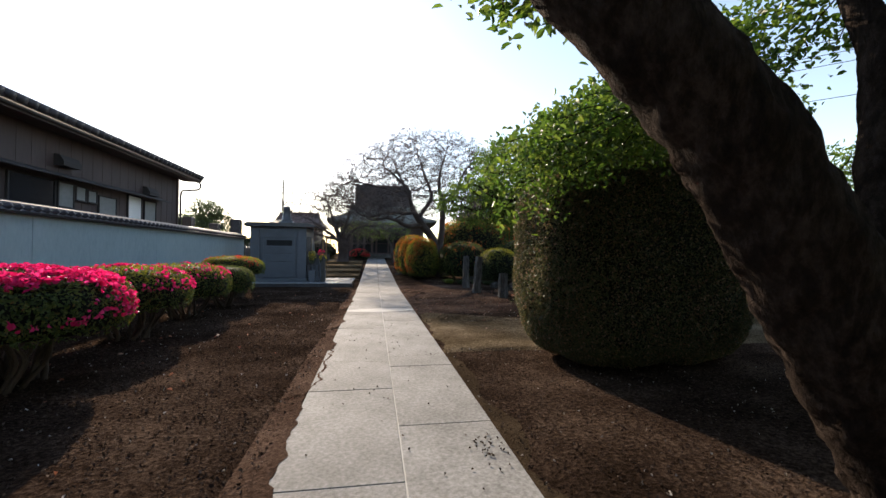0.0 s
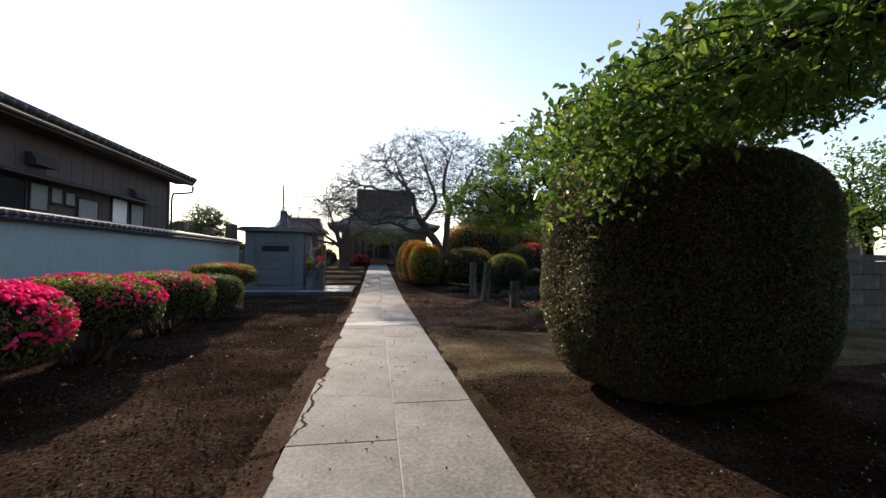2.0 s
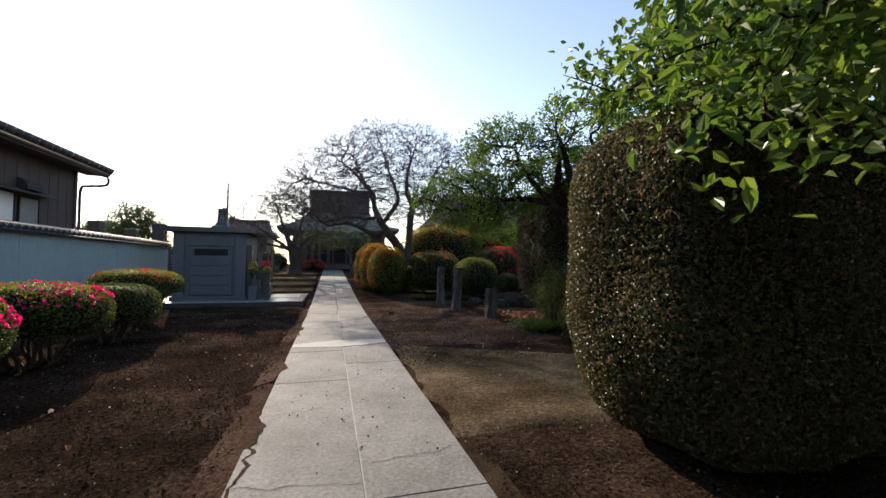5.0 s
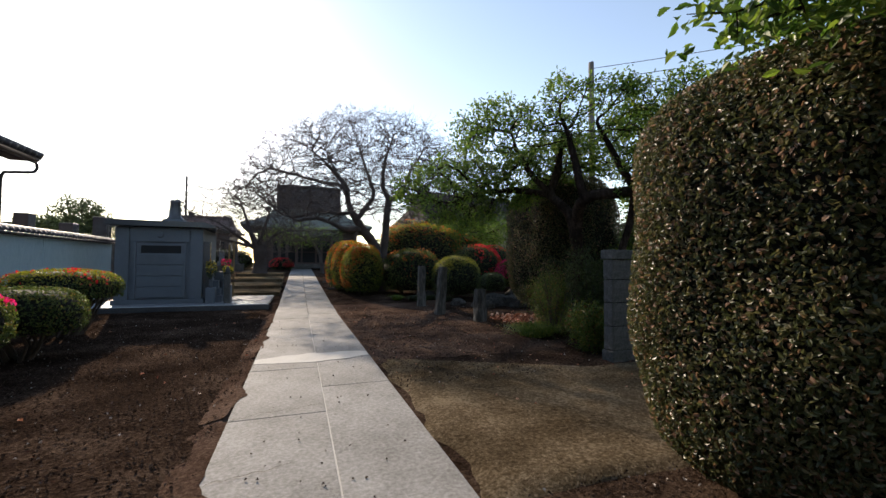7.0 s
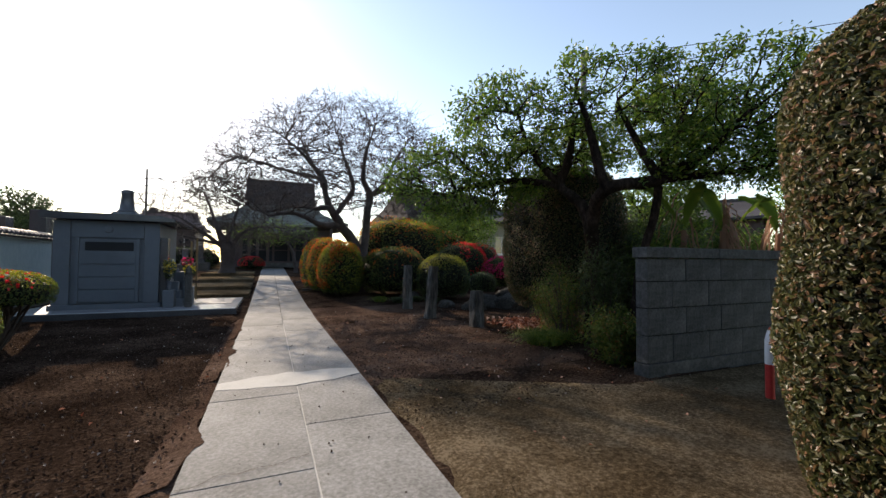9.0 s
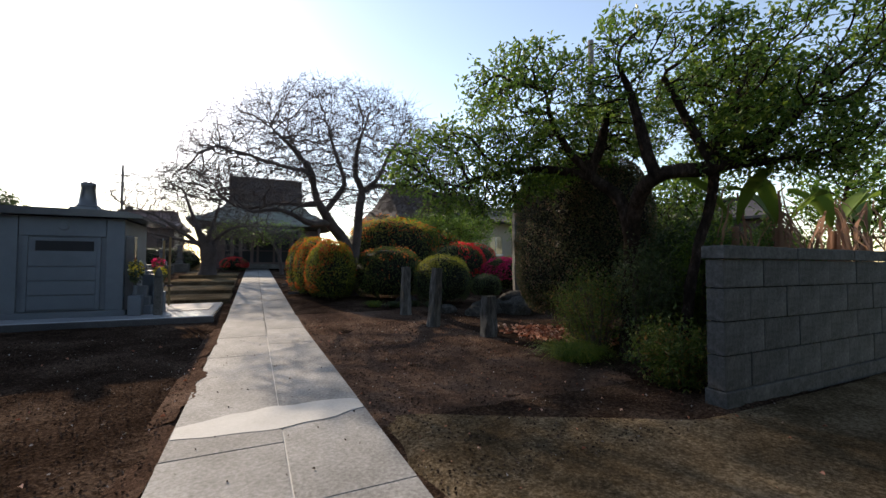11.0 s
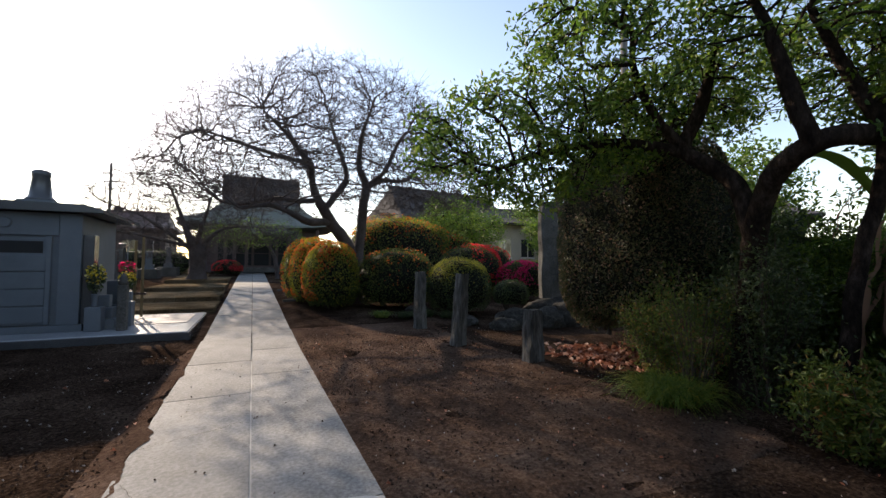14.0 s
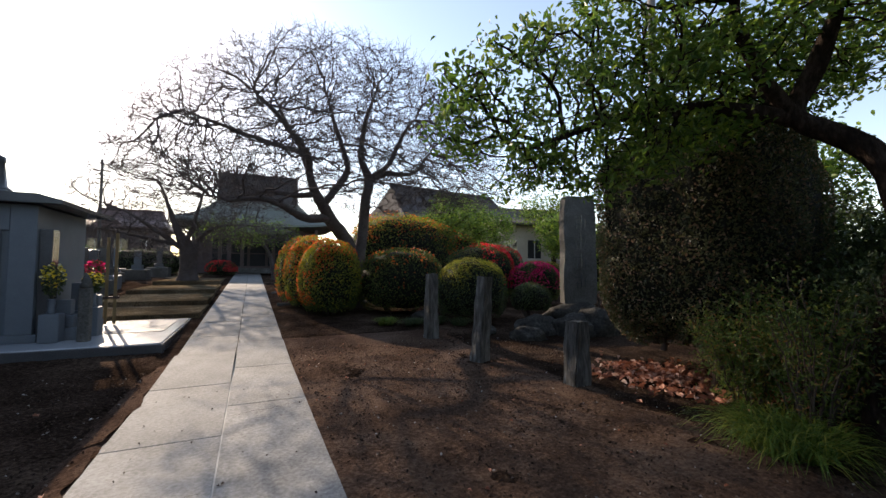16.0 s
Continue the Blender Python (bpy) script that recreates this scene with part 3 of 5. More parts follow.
part("cap_bed", prism([(WALL_X - 0.24, 2.16), (WALL_X + 0.2, 2.16), (WALL_X + 0.22, 2.20), (WALL_X + 0.02, 2.31), (WALL_X - 0.06, 2.31), (WALL_X - 0.26, 2.20)], -8, WALL_END, "y"), TILE, wall)
ridge = bmesh.new()
bmesh.ops.create_cone(ridge, cap_ends=True, segments=14, radius1=0.075, radius2=0.075, depth=WALL_END + 8.0, matrix=Matrix.Translation((WALL_X - 0.02, (WALL_END - 8) / 2, 2.33)) @ Matrix.Rotation(radians(90), 4, "X"))
part("ridge_roll", ridge, TILE, wall, smooth=True)


def cap_tile():
    bm = bmesh.new()
    bmesh.ops.create_cone(bm, cap_ends=True, segments=8, radius1=0.048, radius2=0.048, depth=0.25, matrix=Matrix.Translation((0.115, 0, 0.062)) @ Matrix.Rotation(radians(-28), 4, "Y") @ Matrix.Rotation(radians(90), 4, "Y"))
    return mesh_of("cap_tile", bm, TILE, True)


tile_me = cap_tile()
y = -2.0
while y < WALL_END - 0.05:
    part("cap_tile", tile_me, TILE, wall, at=pose(WALL_X, y, 2.175))
    y += 0.215

# ---- dark timber house behind the wall ----
house = thing("house", "dark stained timber house with a tiled eave", "house", at=(-8.7, 0, 0))
HY1 = 19.6
part("wall", box(-7.0, 0.0, -9, HY1, -0.1, 4.9), DARKWOOD, house, "dark brown boarded wall")
for y in np.arange(-8.6, HY1, 0.455):
    part("batten", box(0.0, 0.007, y, y + 0.03, 0.1, 4.6), DARKWOOD, house)
part("corner_post", box(-0.06, 0.05, HY1 - 0.08, HY1 + 0.05, -0.1, 4.75, 0.01), DARKWOOD, house)
pitch_t = math.tan(radians(24))
part("roof", prism([(0.72, 4.78), (0.76, 4.88), (-3.6, 4.88 + 4.36 * pitch_t), (-8.2, 5.04), (-8.2, 4.92), (-3.6, 4.74 + 4.36 * pitch_t)], -9.6, HY1 + 0.75, "y"), TILE, house, "dark glazed tile roof")
part("fascia", box(0.60, 0.66, -9.4, HY1 + 0.7, 4.65, 4.78), DARKWOOD, house)
part("soffit", box(0.0, 0.6, -9.4, HY1 + 0.65, 4.71, 4.75), DARKWOOD, house)
roll = bmesh.new()
bmesh.ops.create_cone(roll, cap_ends=True, segments=10, radius1=0.1, radius2=0.1, depth=1.5, matrix=Matrix.Rotation(radians(90), 4, "Y"))
roll_me = mesh_of("roof_tile", roll, TILE, True)
y = -3.0
while y < HY1 + 0.75:
    part("roof_tile", roll_me, TILE, house, at=pose(0.17, y, 5.18, 0, math.degrees(math.atan(pitch_t)), 0))
    y += 0.30
gut = bmesh.new()
bmesh.ops.create_cone(gut, cap_ends=True, segments=12, radius1=0.06, radius2=0.06, depth=HY1 + 10, matrix=Matrix.Translation((0.70, (HY1 - 8.8) / 2, 4.75)) @ Matrix.Rotation(radians(90), 4, "X"))
part("gutter", gut, METAL, house, smooth=True)

line = smooth_line([(0.74, HY1 + 0.5, 4.62, 0.045), (0.7, HY1 + 0.5, 4.36, 0.045), (0.25, HY1 + 0.2, 4.24, 0.045), (0.1, HY1 + 0.12, 4.1, 0.045), (0.09, HY1 + 0.12, 3.0, 0.045), (0.09, HY1 + 0.12, 0.2, 0.045)], 0.1)
vs, fs = tubes([(line[:, :3], line[:, 3])], 8)
part("downpipe", raw_mesh("downpipe", vs, fs, 4, METAL, True), METAL, house, "dark metal rain pipe")
part("canopy", prism([(0.0, 3.66), (0.42, 3.50), (0.42, 3.46), (0.0, 3.56)], 9.5, 18.2, "y"), METAL, house, "narrow metal canopy over the windows")


def house_window(ya, yb, za, zb, fill, name="window"):
    w = part(name, box(0.02, 0.035, ya, yb, za, zb), fill, house)
    for nm, b in (("frame", (0.0, 0.06, ya - 0.04, ya, za - 0.04, zb + 0.04)), ("frame", (0.0, 0.06, yb, yb + 0.04, za - 0.04, zb + 0.04)),
                  ("frame", (0.0, 0.06, ya, yb, zb, zb + 0.04)), ("sill", (0.0, 0.09, ya, yb, za - 0.05, za))):
        part(nm, box(*b, 0.004), METAL, w)
    return w


house_window(11.2, 12.6, 2.55, 3.38, GLASS)
house_window(12.3 + 0.45, 13.3, 2.72, 3.38, BLIND)
house_window(13.42, 13.8, 2.98, 3.36, BLIND)
house_window(13.92, 14.28, 2.98, 3.32, BLIND)
house_window(14.42, 15.25, 2.5, 3.22, BLIND)
house_window(15.95, 16.75, 2.3, 3.46, WHITE)
house_window(16.98, 17.75, 2.3, 3.40, BLIND)
for yv, zv in ((12.6, 3.95), (16.9, 3.75)):
    part("vent_hood", prism([(0.0, zv - 0.12), (0.25, zv - 0.12), (0.25, zv), (0.14, zv + 0.18), (0.0, zv + 0.2)], yv, yv + 0.7, "y"), METAL, house)
part("meter_box", box(0.0, 0.16, 18.4, 18.75, 2.2, 2.65, 0.02), WHITE, house)

# ---- granite charnel house on its platform ----
HX0, HX1, HF, HB, PZ = -5.35, -3.05, 18.85, 21.2, 0.2
plat = solo("platform", box(-6.1, -0.99, 17.95, 21.7, -0.1, PZ, 0.015), POLISHED, "polished grey granite platform under the charnel house", "platform")
part("kerb", box(-6.14, -0.96, 17.91, 18.03, -0.1, PZ - 0.02, 0.01), DARKSTONE, plat, "dark granite kerb")
part("kerb", box(-1.07, -0.955, 18.04, 21.7, -0.1, PZ - 0.02, 0.01), DARKSTONE, plat, "dark granite kerb")
part("inset_slab", box(-2.3, -1.2, 19.4, 21.3, PZ + 0.002, PZ + 0.012, 0.004), GRANITE, plat)

hut = thing("charnel_house", "grey granite charnel house with panelled front", "tomb", at=(0, 0, PZ))
part("plinth", box(HX0 - 0.1, HX1 + 0.1, HF - 0.1, HB + 0.1, 0.0, 0.14, 0.015), GRANITE, hut)
part("wall", box(HX0, HX1, HF, HB, 0.14, 2.42, 0.02), GRANITE, hut)
for a, b in ((HX0 - 0.03, HX0 + 0.33), (HX1 - 0.33, HX1 + 0.03)):
    part("pilaster", box(a, b, HF - 0.07, HF + 0.1, 0.14, 2.42, 0.012), GRANITE, hut)
part("corner_slab", box(HX1 + 0.035, HX1 + 0.22, HF + 0.02, HF + 0.3, 0.14, 2.0, 0.01), DARKSTONE, hut, "dark polished corner slab")
part("lintel", box(HX0 + 0.34, HX1 - 0.34, HF - 0.05, HF, 1.96, 2.42, 0.01), GRANITE, hut)
DX0, DX1 = HX0 + 0.52, HX1 - 0.52
door = part("door", box(DX0 - 0.08, DX1 + 0.08, HF - 0.03, HF, 0.16, 1.9, 0.008), GRANITE, hut, "panelled stone front")
for k in range(4):
    part("panel", box(DX0, DX1, HF - 0.06, HF - 0.028, 0.2 + 0.345 * k, 0.2 + 0.345 * k + 0.325, 0.012), GRANITE, door)
part("frame", box(DX0 - 0.08, DX0 - 0.005, HF - 0.075, HF - 0.03, 0.16, 1.95, 0.006), GRANITE, door)
part("frame", box(DX1 + 0.005, DX1 + 0.08, HF - 0.075, HF - 0.03, 0.16, 1.95, 0.006), GRANITE, door)
# no real hole: a flat box whose colour gives the slot's shade
part("vent_opening", box(DX0 + 0.12, DX1 - 0.06, HF - 0.045, HF - 0.02, 1.6, 1.84), BLACK, door, "slot opening with its shade painted near-black")
part("vent_rim", box(DX0 + 0.06, DX1, HF - 0.05, HF - 0.03, 1.55, 1.6, 0.005), GRANITE, door)
ring = bmesh.new()
bmesh.ops.create_cone(ring, cap_ends=True, segments=24, radius1=0.11, radius2=0.09, depth=0.05, matrix=Matrix.Translation(((HX0 + HX1) / 2, HF - 0.07, 2.2)) @ Matrix.Rotation(radians(90), 4, "X"))
part("crest", ring, GRANITE, hut, "round carved family crest")
part("roof", prism([(HX0 - 0.22, 2.44), (HX1 + 0.42, 2.44), (HX1 + 0.45, 2.50), (HX1 + 0.1, 2.60), (HX0 - 0.1, 2.62), (HX0 - 0.25, 2.54)], HF - 0.3, HB + 0.3, "y"), DARKSTONE, hut, "dark overhanging stone roof slab")
fx, fy = -4.1, 19.9
part("finial_base", box(fx - 0.42, fx + 0.42, fy - 0.42, fy + 0.42, 2.6, 2.68, 0.02), GRANITE, hut)
part("finial_base", box(fx - 0.3, fx + 0.3, fy - 0.3, fy + 0.3, 2.68, 2.78, 0.03), GRANITE, hut)
st = lathe([(0.28, 0), (0.25, 0.06), (0.2, 0.1), (0.18, 0.3), (0.15, 0.54), (0.165, 0.57), (0.165, 0.66), (0.1, 0.7), (0.02, 0.72)], 20)
bmesh.ops.translate(st, verts=st.verts[:], vec=(fx, fy, 2.77))
part("stupa_finial", st, DARKSTONE, hut, "dark bell-shaped stupa finial", smooth=True)

# ---- offerings and stones beside the charnel house ----
def flower_bunch(name, at, petals, label, height=0.5, seed=1):
    rng = np.random.default_rng(seed)
    v = thing(name, label, "flowers", at=at, group="flower vases")
    part("vase", lathe([(0.05, 0), (0.065, 0.02), (0.05, 0.1), (0.055, 0.24), (0.07, 0.26), (0.05, 0.26)], 14), GRANITE, v, "stone vase", smooth=True)
    pts = ellipsoid_points((0, 0, 0.26 + height * 0.45), (0.16, 0.16, height * 0.45), 260, rng)
    part("greenery", leaves("greenery", pts, unit(pts - (0, 0, 0.3)), 0.07, DARKLEAF, rng), DARKLEAF, v, kind="stuff")
    pts = ellipsoid_points((0, 0, 0.26 + height * 0.6), (0.17, 0.17, height * 0.32), 120, rng, 0.7)
    part("blossoms", leaves("blossoms", pts, unit(pts - (0, 0, 0.3)), 0.055, petals, rng, 0.9), petals, v, kind="stuff")


def stone_post(at, h, r, label):
    p = thing("stone_marker", label, "marker", at=at)
    part("shaft", box(-r, r, -r, r, 0, h, 0.02), STONE, p)
    part("cap", lathe([(r * 0.9, h), (r * 1.2, h + 0.03), (r * 0.8, h + 0.1), (r * 0.9, h + 0.14), (0.01, h + 0.26)], 12), STONE, p, smooth=True)


stone_post((-2.25, 18.6, PZ), 0.95, 0.085, "slender carved stone marker beside the charnel house")


def gravestone(at, w, h, mat, label, turn=0):
    g = thing("gravestone", label, "gravestone", at=at, turn=turn, group="graves of the burial ground")
    part("base", box(-w, w, -w, w, 0, 0.22, 0.015), mat, g)
    part("plinth", box(-w * 0.72, w * 0.72, -w * 0.72, w * 0.72, 0.22, 0.45, 0.015), mat, g)
    part("shaft", box(-w * 0.45, w * 0.45, -w * 0.45, w * 0.45, 0.45, h, 0.02), mat, g)
    return g


gravestone((-2.72, 20.0, PZ), 0.3, 1.0, GRANITE, "grey granite offering stone beside the charnel house")
gravestone((-2.68, 19.1, PZ), 0.24, 0.72, GRANITE, "low grey granite offering stone with flowers")
flower_bunch("flower_vase", (-2.36, 19.35, PZ + 0.55), FLOWER_Y, "stone vase of yellow grave flowers", 0.45, 1)
flower_bunch("flower_vase", (-2.75, 18.72, PZ + 0.5), FLOWER_Y, "stone vase of pale yellow flowers", 0.7, 2)
flower_bunch("flower_vase", (-2.5, 19.9, PZ + 0.75), PINK, "stone vase of pink grave flowers", 0.5, 3)
solo("flower_pedestal", box(-2.49, -2.23, 19.2, 19.5, PZ, PZ + 0.55, 0.02), GRANITE, "short granite pedestal holding flowers", "pedestal")
solo("flower_pedestal", box(-2.88, -2.6, 18.58, 18.86, PZ, PZ + 0.5, 0.02), GRANITE, "short granite pedestal holding flowers", "pedestal")
solo("flower_pedestal", box(-2.62, -2.38, 19.78, 20.02, PZ, PZ + 0.75, 0.02), GRANITE, "short granite pedestal holding flowers", "pedestal")
rack = thing("memorial_boards", "tall pale wooden memorial boards in a rack", "memorial board", at=(-2.55, 20.9, PZ))
for k, (dx, h) in enumerate(((0, 2.0), (0.16, 2.1))):
    part("board", box(dx - 0.03, dx + 0.03, -0.01, 0.01, 0.02, h, 0.003), BAMBOO, rack)
part("rail", box(-0.08, 0.25, -0.03, 0.03, 0.6, 0.65), DARKWOOD, rack)

rg = random.Random(5)
for gx, gy, h in ((-6.25, 23.3, 2.5), (-7.3, 23.0, 3.05), (-8.5, 23.4, 2.8), (-9.6, 22.9, 3.1)):
    gravestone((gx, gy, ground_z(gy) - 0.03), 0.5, h, DARKSTONE, "tall dark family gravestone behind the garden wall")
for row, y in enumerate((24.0, 27.5, 31.5, 35.5, 40.0)):
    for x in np.arange(-7.6 - row * 0.8, -22, -1.7):
        gx, gy = x + rg.uniform(-0.2, 0.2), y + rg.uniform(-0.4, 0.4)
        gravestone((gx, gy, ground_z(gy) - 0.03), rg.uniform(0.4, 0.55), rg.uniform(1.3, 2.1), rg.choice((GRANITE, STONE, DARKSTONE)), "weathered family gravestone on a stepped base", rg.uniform(-3, 3))
for gx, gy in ((-4.7, 26.3), (-6.0, 26.5), (-5.0, 28.6), (-6.3, 28.8), (-5.3, 30.8), (-6.6, 31.0), (-5.8, 33.0), (-7.1, 33.2), (-6.2, 35.2), (-7.5, 35.4), (-5.5, 37.6), (-6.8, 38.0), (-8.1, 38.2), (-4.9, 40.2)):
    gz = ground_z(gy)
    solo("grave_kerb", box(gx - 0.58, gx + 0.58, gy - 0.6, gy + 0.6, gz - 0.1, gz + rg.uniform(0.4, 0.65), 0.03), rg.choice((GRANITE, STONE)), "low granite grave enclosure", "grave", group="graves of the burial ground")
    gravestone((gx, gy + 0.15, gz + 0.38), rg.uniform(0.32, 0.42), rg.uniform(1.25, 1.7), rg.choice((GRANITE, DARKSTONE, STONE)), "polished family gravestone on an enclosure")

# ---- temple at the end of the path ----
temple = thing("temple", "dark wooden temple hall with a high tiled roof", "temple", at=(0.85, 47.5, ground_z(45)))


def hipped_roof(rings):
    bm = bmesh.new()
    loops = []
    for hw, hd, z, lift in rings:
        row = []
        for sx, sy in ((-1, -1), (1, -1), (1, 1), (-1, 1)):
            nx2, ny2 = {(-1, -1): (1, -1), (1, -1): (1, 1), (1, 1): (-1, 1), (-1, 1): (-1, -1)}[(sx, sy)]
            for k in range(6):
                t = k / 6
                x = (sx + (nx2 - sx) * t) * hw
                y = (sy + (ny2 - sy) * t) * hd
                corner = (2 * abs(t - 0.5)) ** 2.5
                row.append(bm.verts.new((x, y, z + lift * corner)))
        loops.append(row)
    for a, b in zip(loops, loops[1:]):
        for k in range(24):
            bm.faces.new((a[k], a[(k + 1) % 24], b[(k + 1) % 24], b[k]))
    bm.faces.new(loops[0])
    bm.faces.new(loops[-1][::-1])
    bmesh.ops.recalc_face_normals(bm, faces=bm.faces[:])
    return bm


part("roof", hipped_roof([(2.9, 0.2, 8.25, 0.05), (2.93, 1.0, 7.5, 0.0), (2.97, 1.7, 6.6, 0.0), (3.05, 2.3, 5.7, 0.0)]), ROOF, temple, "high grey tiled roof")
part("lower_roof", hipped_roof([(3.04, 2.28, 5.72, 0.0), (3.7, 2.9, 5.0, 0.0), (4.7, 3.8, 4.3, 0.1), (5.75, 4.7, 3.75, 0.35), (5.8, 4.75, 3.58, 0.35), (4.6, 3.6, 3.5, 0)]), SKIRT, temple, "wide weathered green lower roof")
part("ridge", box(-3.1, 3.1, -0.3, 0.3, 8.2, 8.42, 0.05), ROOF, temple)
for sx in (-1, 1):
    part("gable_board", box(sx * 3.0 - 0.06, sx * 3.0 + 0.06, -1.2, 1.2, 5.9, 8.2, 0.03), ROOF, temple)
part("porch_roof", hipped_roof([(1.6, 0.3, 3.5, 0.0), (1.9, 1.2, 3.15, 0.1), (2.3, 1.8, 2.9, 0.25), (2.3, 1.8, 2.8, 0.25)]), ROOF, temple, at=pose(0, -4.9, 0))
for sx in (-1.9, 1.9):
    part("porch_post", box(sx - 0.1, sx + 0.1, -6.3, -6.1, 0.0, 2.9, 0.01), DARKWOOD, temple)
part("hall", box(-4.4, 4.4, -3.0, 4.0, 0.4, 3.7), DARKWOOD, temple)
part("floor", box(-4.6, 4.6, -4.2, 4.4, 0.0, 0.5, 0.02), DARKWOOD, temple)
for k in range(3):
    part("step", box(-1.5, 1.5, -4.65 - 0.3 * k, -4.2 - 0.3 * k, 0.0, 0.38 - 0.13 * k, 0.01), STONE, temple)
for x in (-4.3, -2.6, -1.1, 1.1, 2.6, 4.3):
    part("pillar", box(x - 0.12, x + 0.12, -4.0, -3.76, 0.5, 3.7, 0.01), DARKWOOD, temple)
for x in (-2.6, -1.3, 0.0, 1.3, 2.6):
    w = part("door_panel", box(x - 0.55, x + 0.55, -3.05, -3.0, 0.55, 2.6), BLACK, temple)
    part("lattice", box(x - 0.55, x + 0.55, -3.07, -3.055, 1.5, 1.56), DARKWOOD, w)

# ---- other buildings far off ----
def far_house(name, label, at, w, d, h, rise, roofm, wallm, turn=0, nwin=3):
    hs = thing(name, label, "house", at=at, turn=turn)
    part("wall", box(-w, w, -d, d, -0.3, h), wallm, hs)
    part("roof", hipped_roof([(w * 0.92, 0.1, h + rise, 0), (w * 1.0, d * 0.55, h + rise * 0.45, 0), (w + 0.7, d + 0.7, h, 0.1), (w + 0.7, d + 0.7, h - 0.15, 0.1)]), roofm, hs)
    part("ridge", box(-w * 0.95, w * 0.95, -0.15, 0.15, h + rise - 0.05, h + rise + 0.2, 0.03), roofm, hs)
    for k in range(nwin):
        x = -w + (k + 0.5) * 2 * w / nwin
        wn_ = part("window", box(x - w / nwin * 0.55, x + w / nwin * 0.55, -d - 0.02, -d - 0.005, h * 0.4, h * 0.72), GLASS, hs)
        part("frame", box(x - w / nwin * 0.6, x + w / nwin * 0.6, -d - 0.05, -d - 0.022, h * 0.36, h * 0.4), ALU, wn_)
        part("frame", box(x - 0.03, x + 0.03, -d - 0.05, -d - 0.022, h * 0.4, h * 0.72), ALU, wn_)
    return hs


fh = far_house("house", "far house with a reddish brown tiled roof", (-10.1, 57.0, 0.9), 2.75, 3.2, 4.1, 1.75, REDROOF, DARKWOOD)
part("dormer", prism([(-1.9, 4.3), (0.1, 4.3), (-0.9, 5.1)], -3.6, -0.8, "y"), REDROOF, fh)
for dx in (-1.85, -1.5):
    part("chimney", box(dx - 0.15, dx + 0.15, -0.2, 0.2, 5.6, 6.35, 0.02), ROOF, fh)
far_house("house", "far low house with a grey roof", (-27.0, 50.0, 0.8), 6, 4, 2.6, 1.4, ROOF, BEIGE)
far_house("priest_house", "temple side hall with a dark sweeping roof", (16.6, 43.0, 0.8), 6.0, 4.0, 4.6, 3.2, ROOF, DARKWOOD, 8)
far_house("house", "beige two-storey house behind the garden", (22.0, 38.0, 0.6), 4.0, 4.0, 4.4, 1.6, ROOF, BEIGE, -12, 4)
far_house("house", "distant house across the lane", (27.0, 24.0, 0.0), 4.0, 4.0, 4.2, 1.5, ROOF, DARKWOOD, -60)
# buildings behind the walker, closing the lane
far_house("house", "plain house behind the entrance", (-6.0, -20.0, 0.0), 6.0, 4.0, 4.6, 1.6, ROOF, BEIGE, 180)
far_house("house", "plain house behind the entrance lane", (12.0, -22.0, 0.0), 5.0, 4.0, 4.6, 1.6, ROOF, CREAM, 180)

# ---- utility poles and wires ----
def utility_pole(at, h, label, arms=(), r=0.14):
    u = thing("utility_pole", label, "utility pole", at=at)
    part("shaft", lathe([(r, -0.1), (r * 0.7, h), (r * 0.4, h + 0.02)], 12), POLE, u, smooth=True)
    for z, w in arms:
        part("crossarm", box(-w, w, -0.05, 0.05, z, z + 0.08), POLE, u)
    return u


utility_pole((11.6, 17.6, 0.0), 10.2, "grey concrete utility pole behind the trees", ((8.6, 0.5),), 0.16)
utility_pole((-11.2, 52.0, 0.9), 9.6, "thin distant utility pole with crossarms", ((8.6, 0.6), (7.9, 0.5)), 0.14)
utility_pole((-46.0, 70.0, 0.9), 8.0, "thin distant utility pole", ((7.2, 0.8),), 0.16)


utility_pole((34.0, -2.0, 0.0), 12.0, "grey concrete utility pole across the lane", ((10.6, 0.5),), 0.16)


def wire(a, b, sag, label):
    n = 24
    t = np.linspace(0, 1, n)[:, None]
    pts = np.array(a) * (1 - t) + np.array(b) * t
    pts[:, 2] -= sag * 4 * t[:, 0] * (1 - t[:, 0])
    vs_, fs_ = tubes([(pts, np.full(n, 0.013))], 5)
    ob = solo("overhead_wire", raw_mesh("overhead_wire", vs_, fs_, 4, METAL), METAL, label, "wire", group="overhead wires")
    return ob


for k, dz in enumerate((0.0, -0.5, -0.9, -2.2)):
    wire((11.6 + 0.08 * (k - 1.5), 17.6, 9.9 + dz), (34.0, -2.0, 11.4 + dz), 0.5, "dark overhead wire from the utility pole")
for dz in (0.0, -0.7, -1.0):
    wire((-11.2, 52.0, 9.2 + dz), (-46.0, 70.0, 8.2 + dz), 0.6, "thin distant overhead wire")
wire((-11.2, 52.0, 8.6), (-30.0, 20.0, 7.4), 0.4, "thin distant overhead wire")

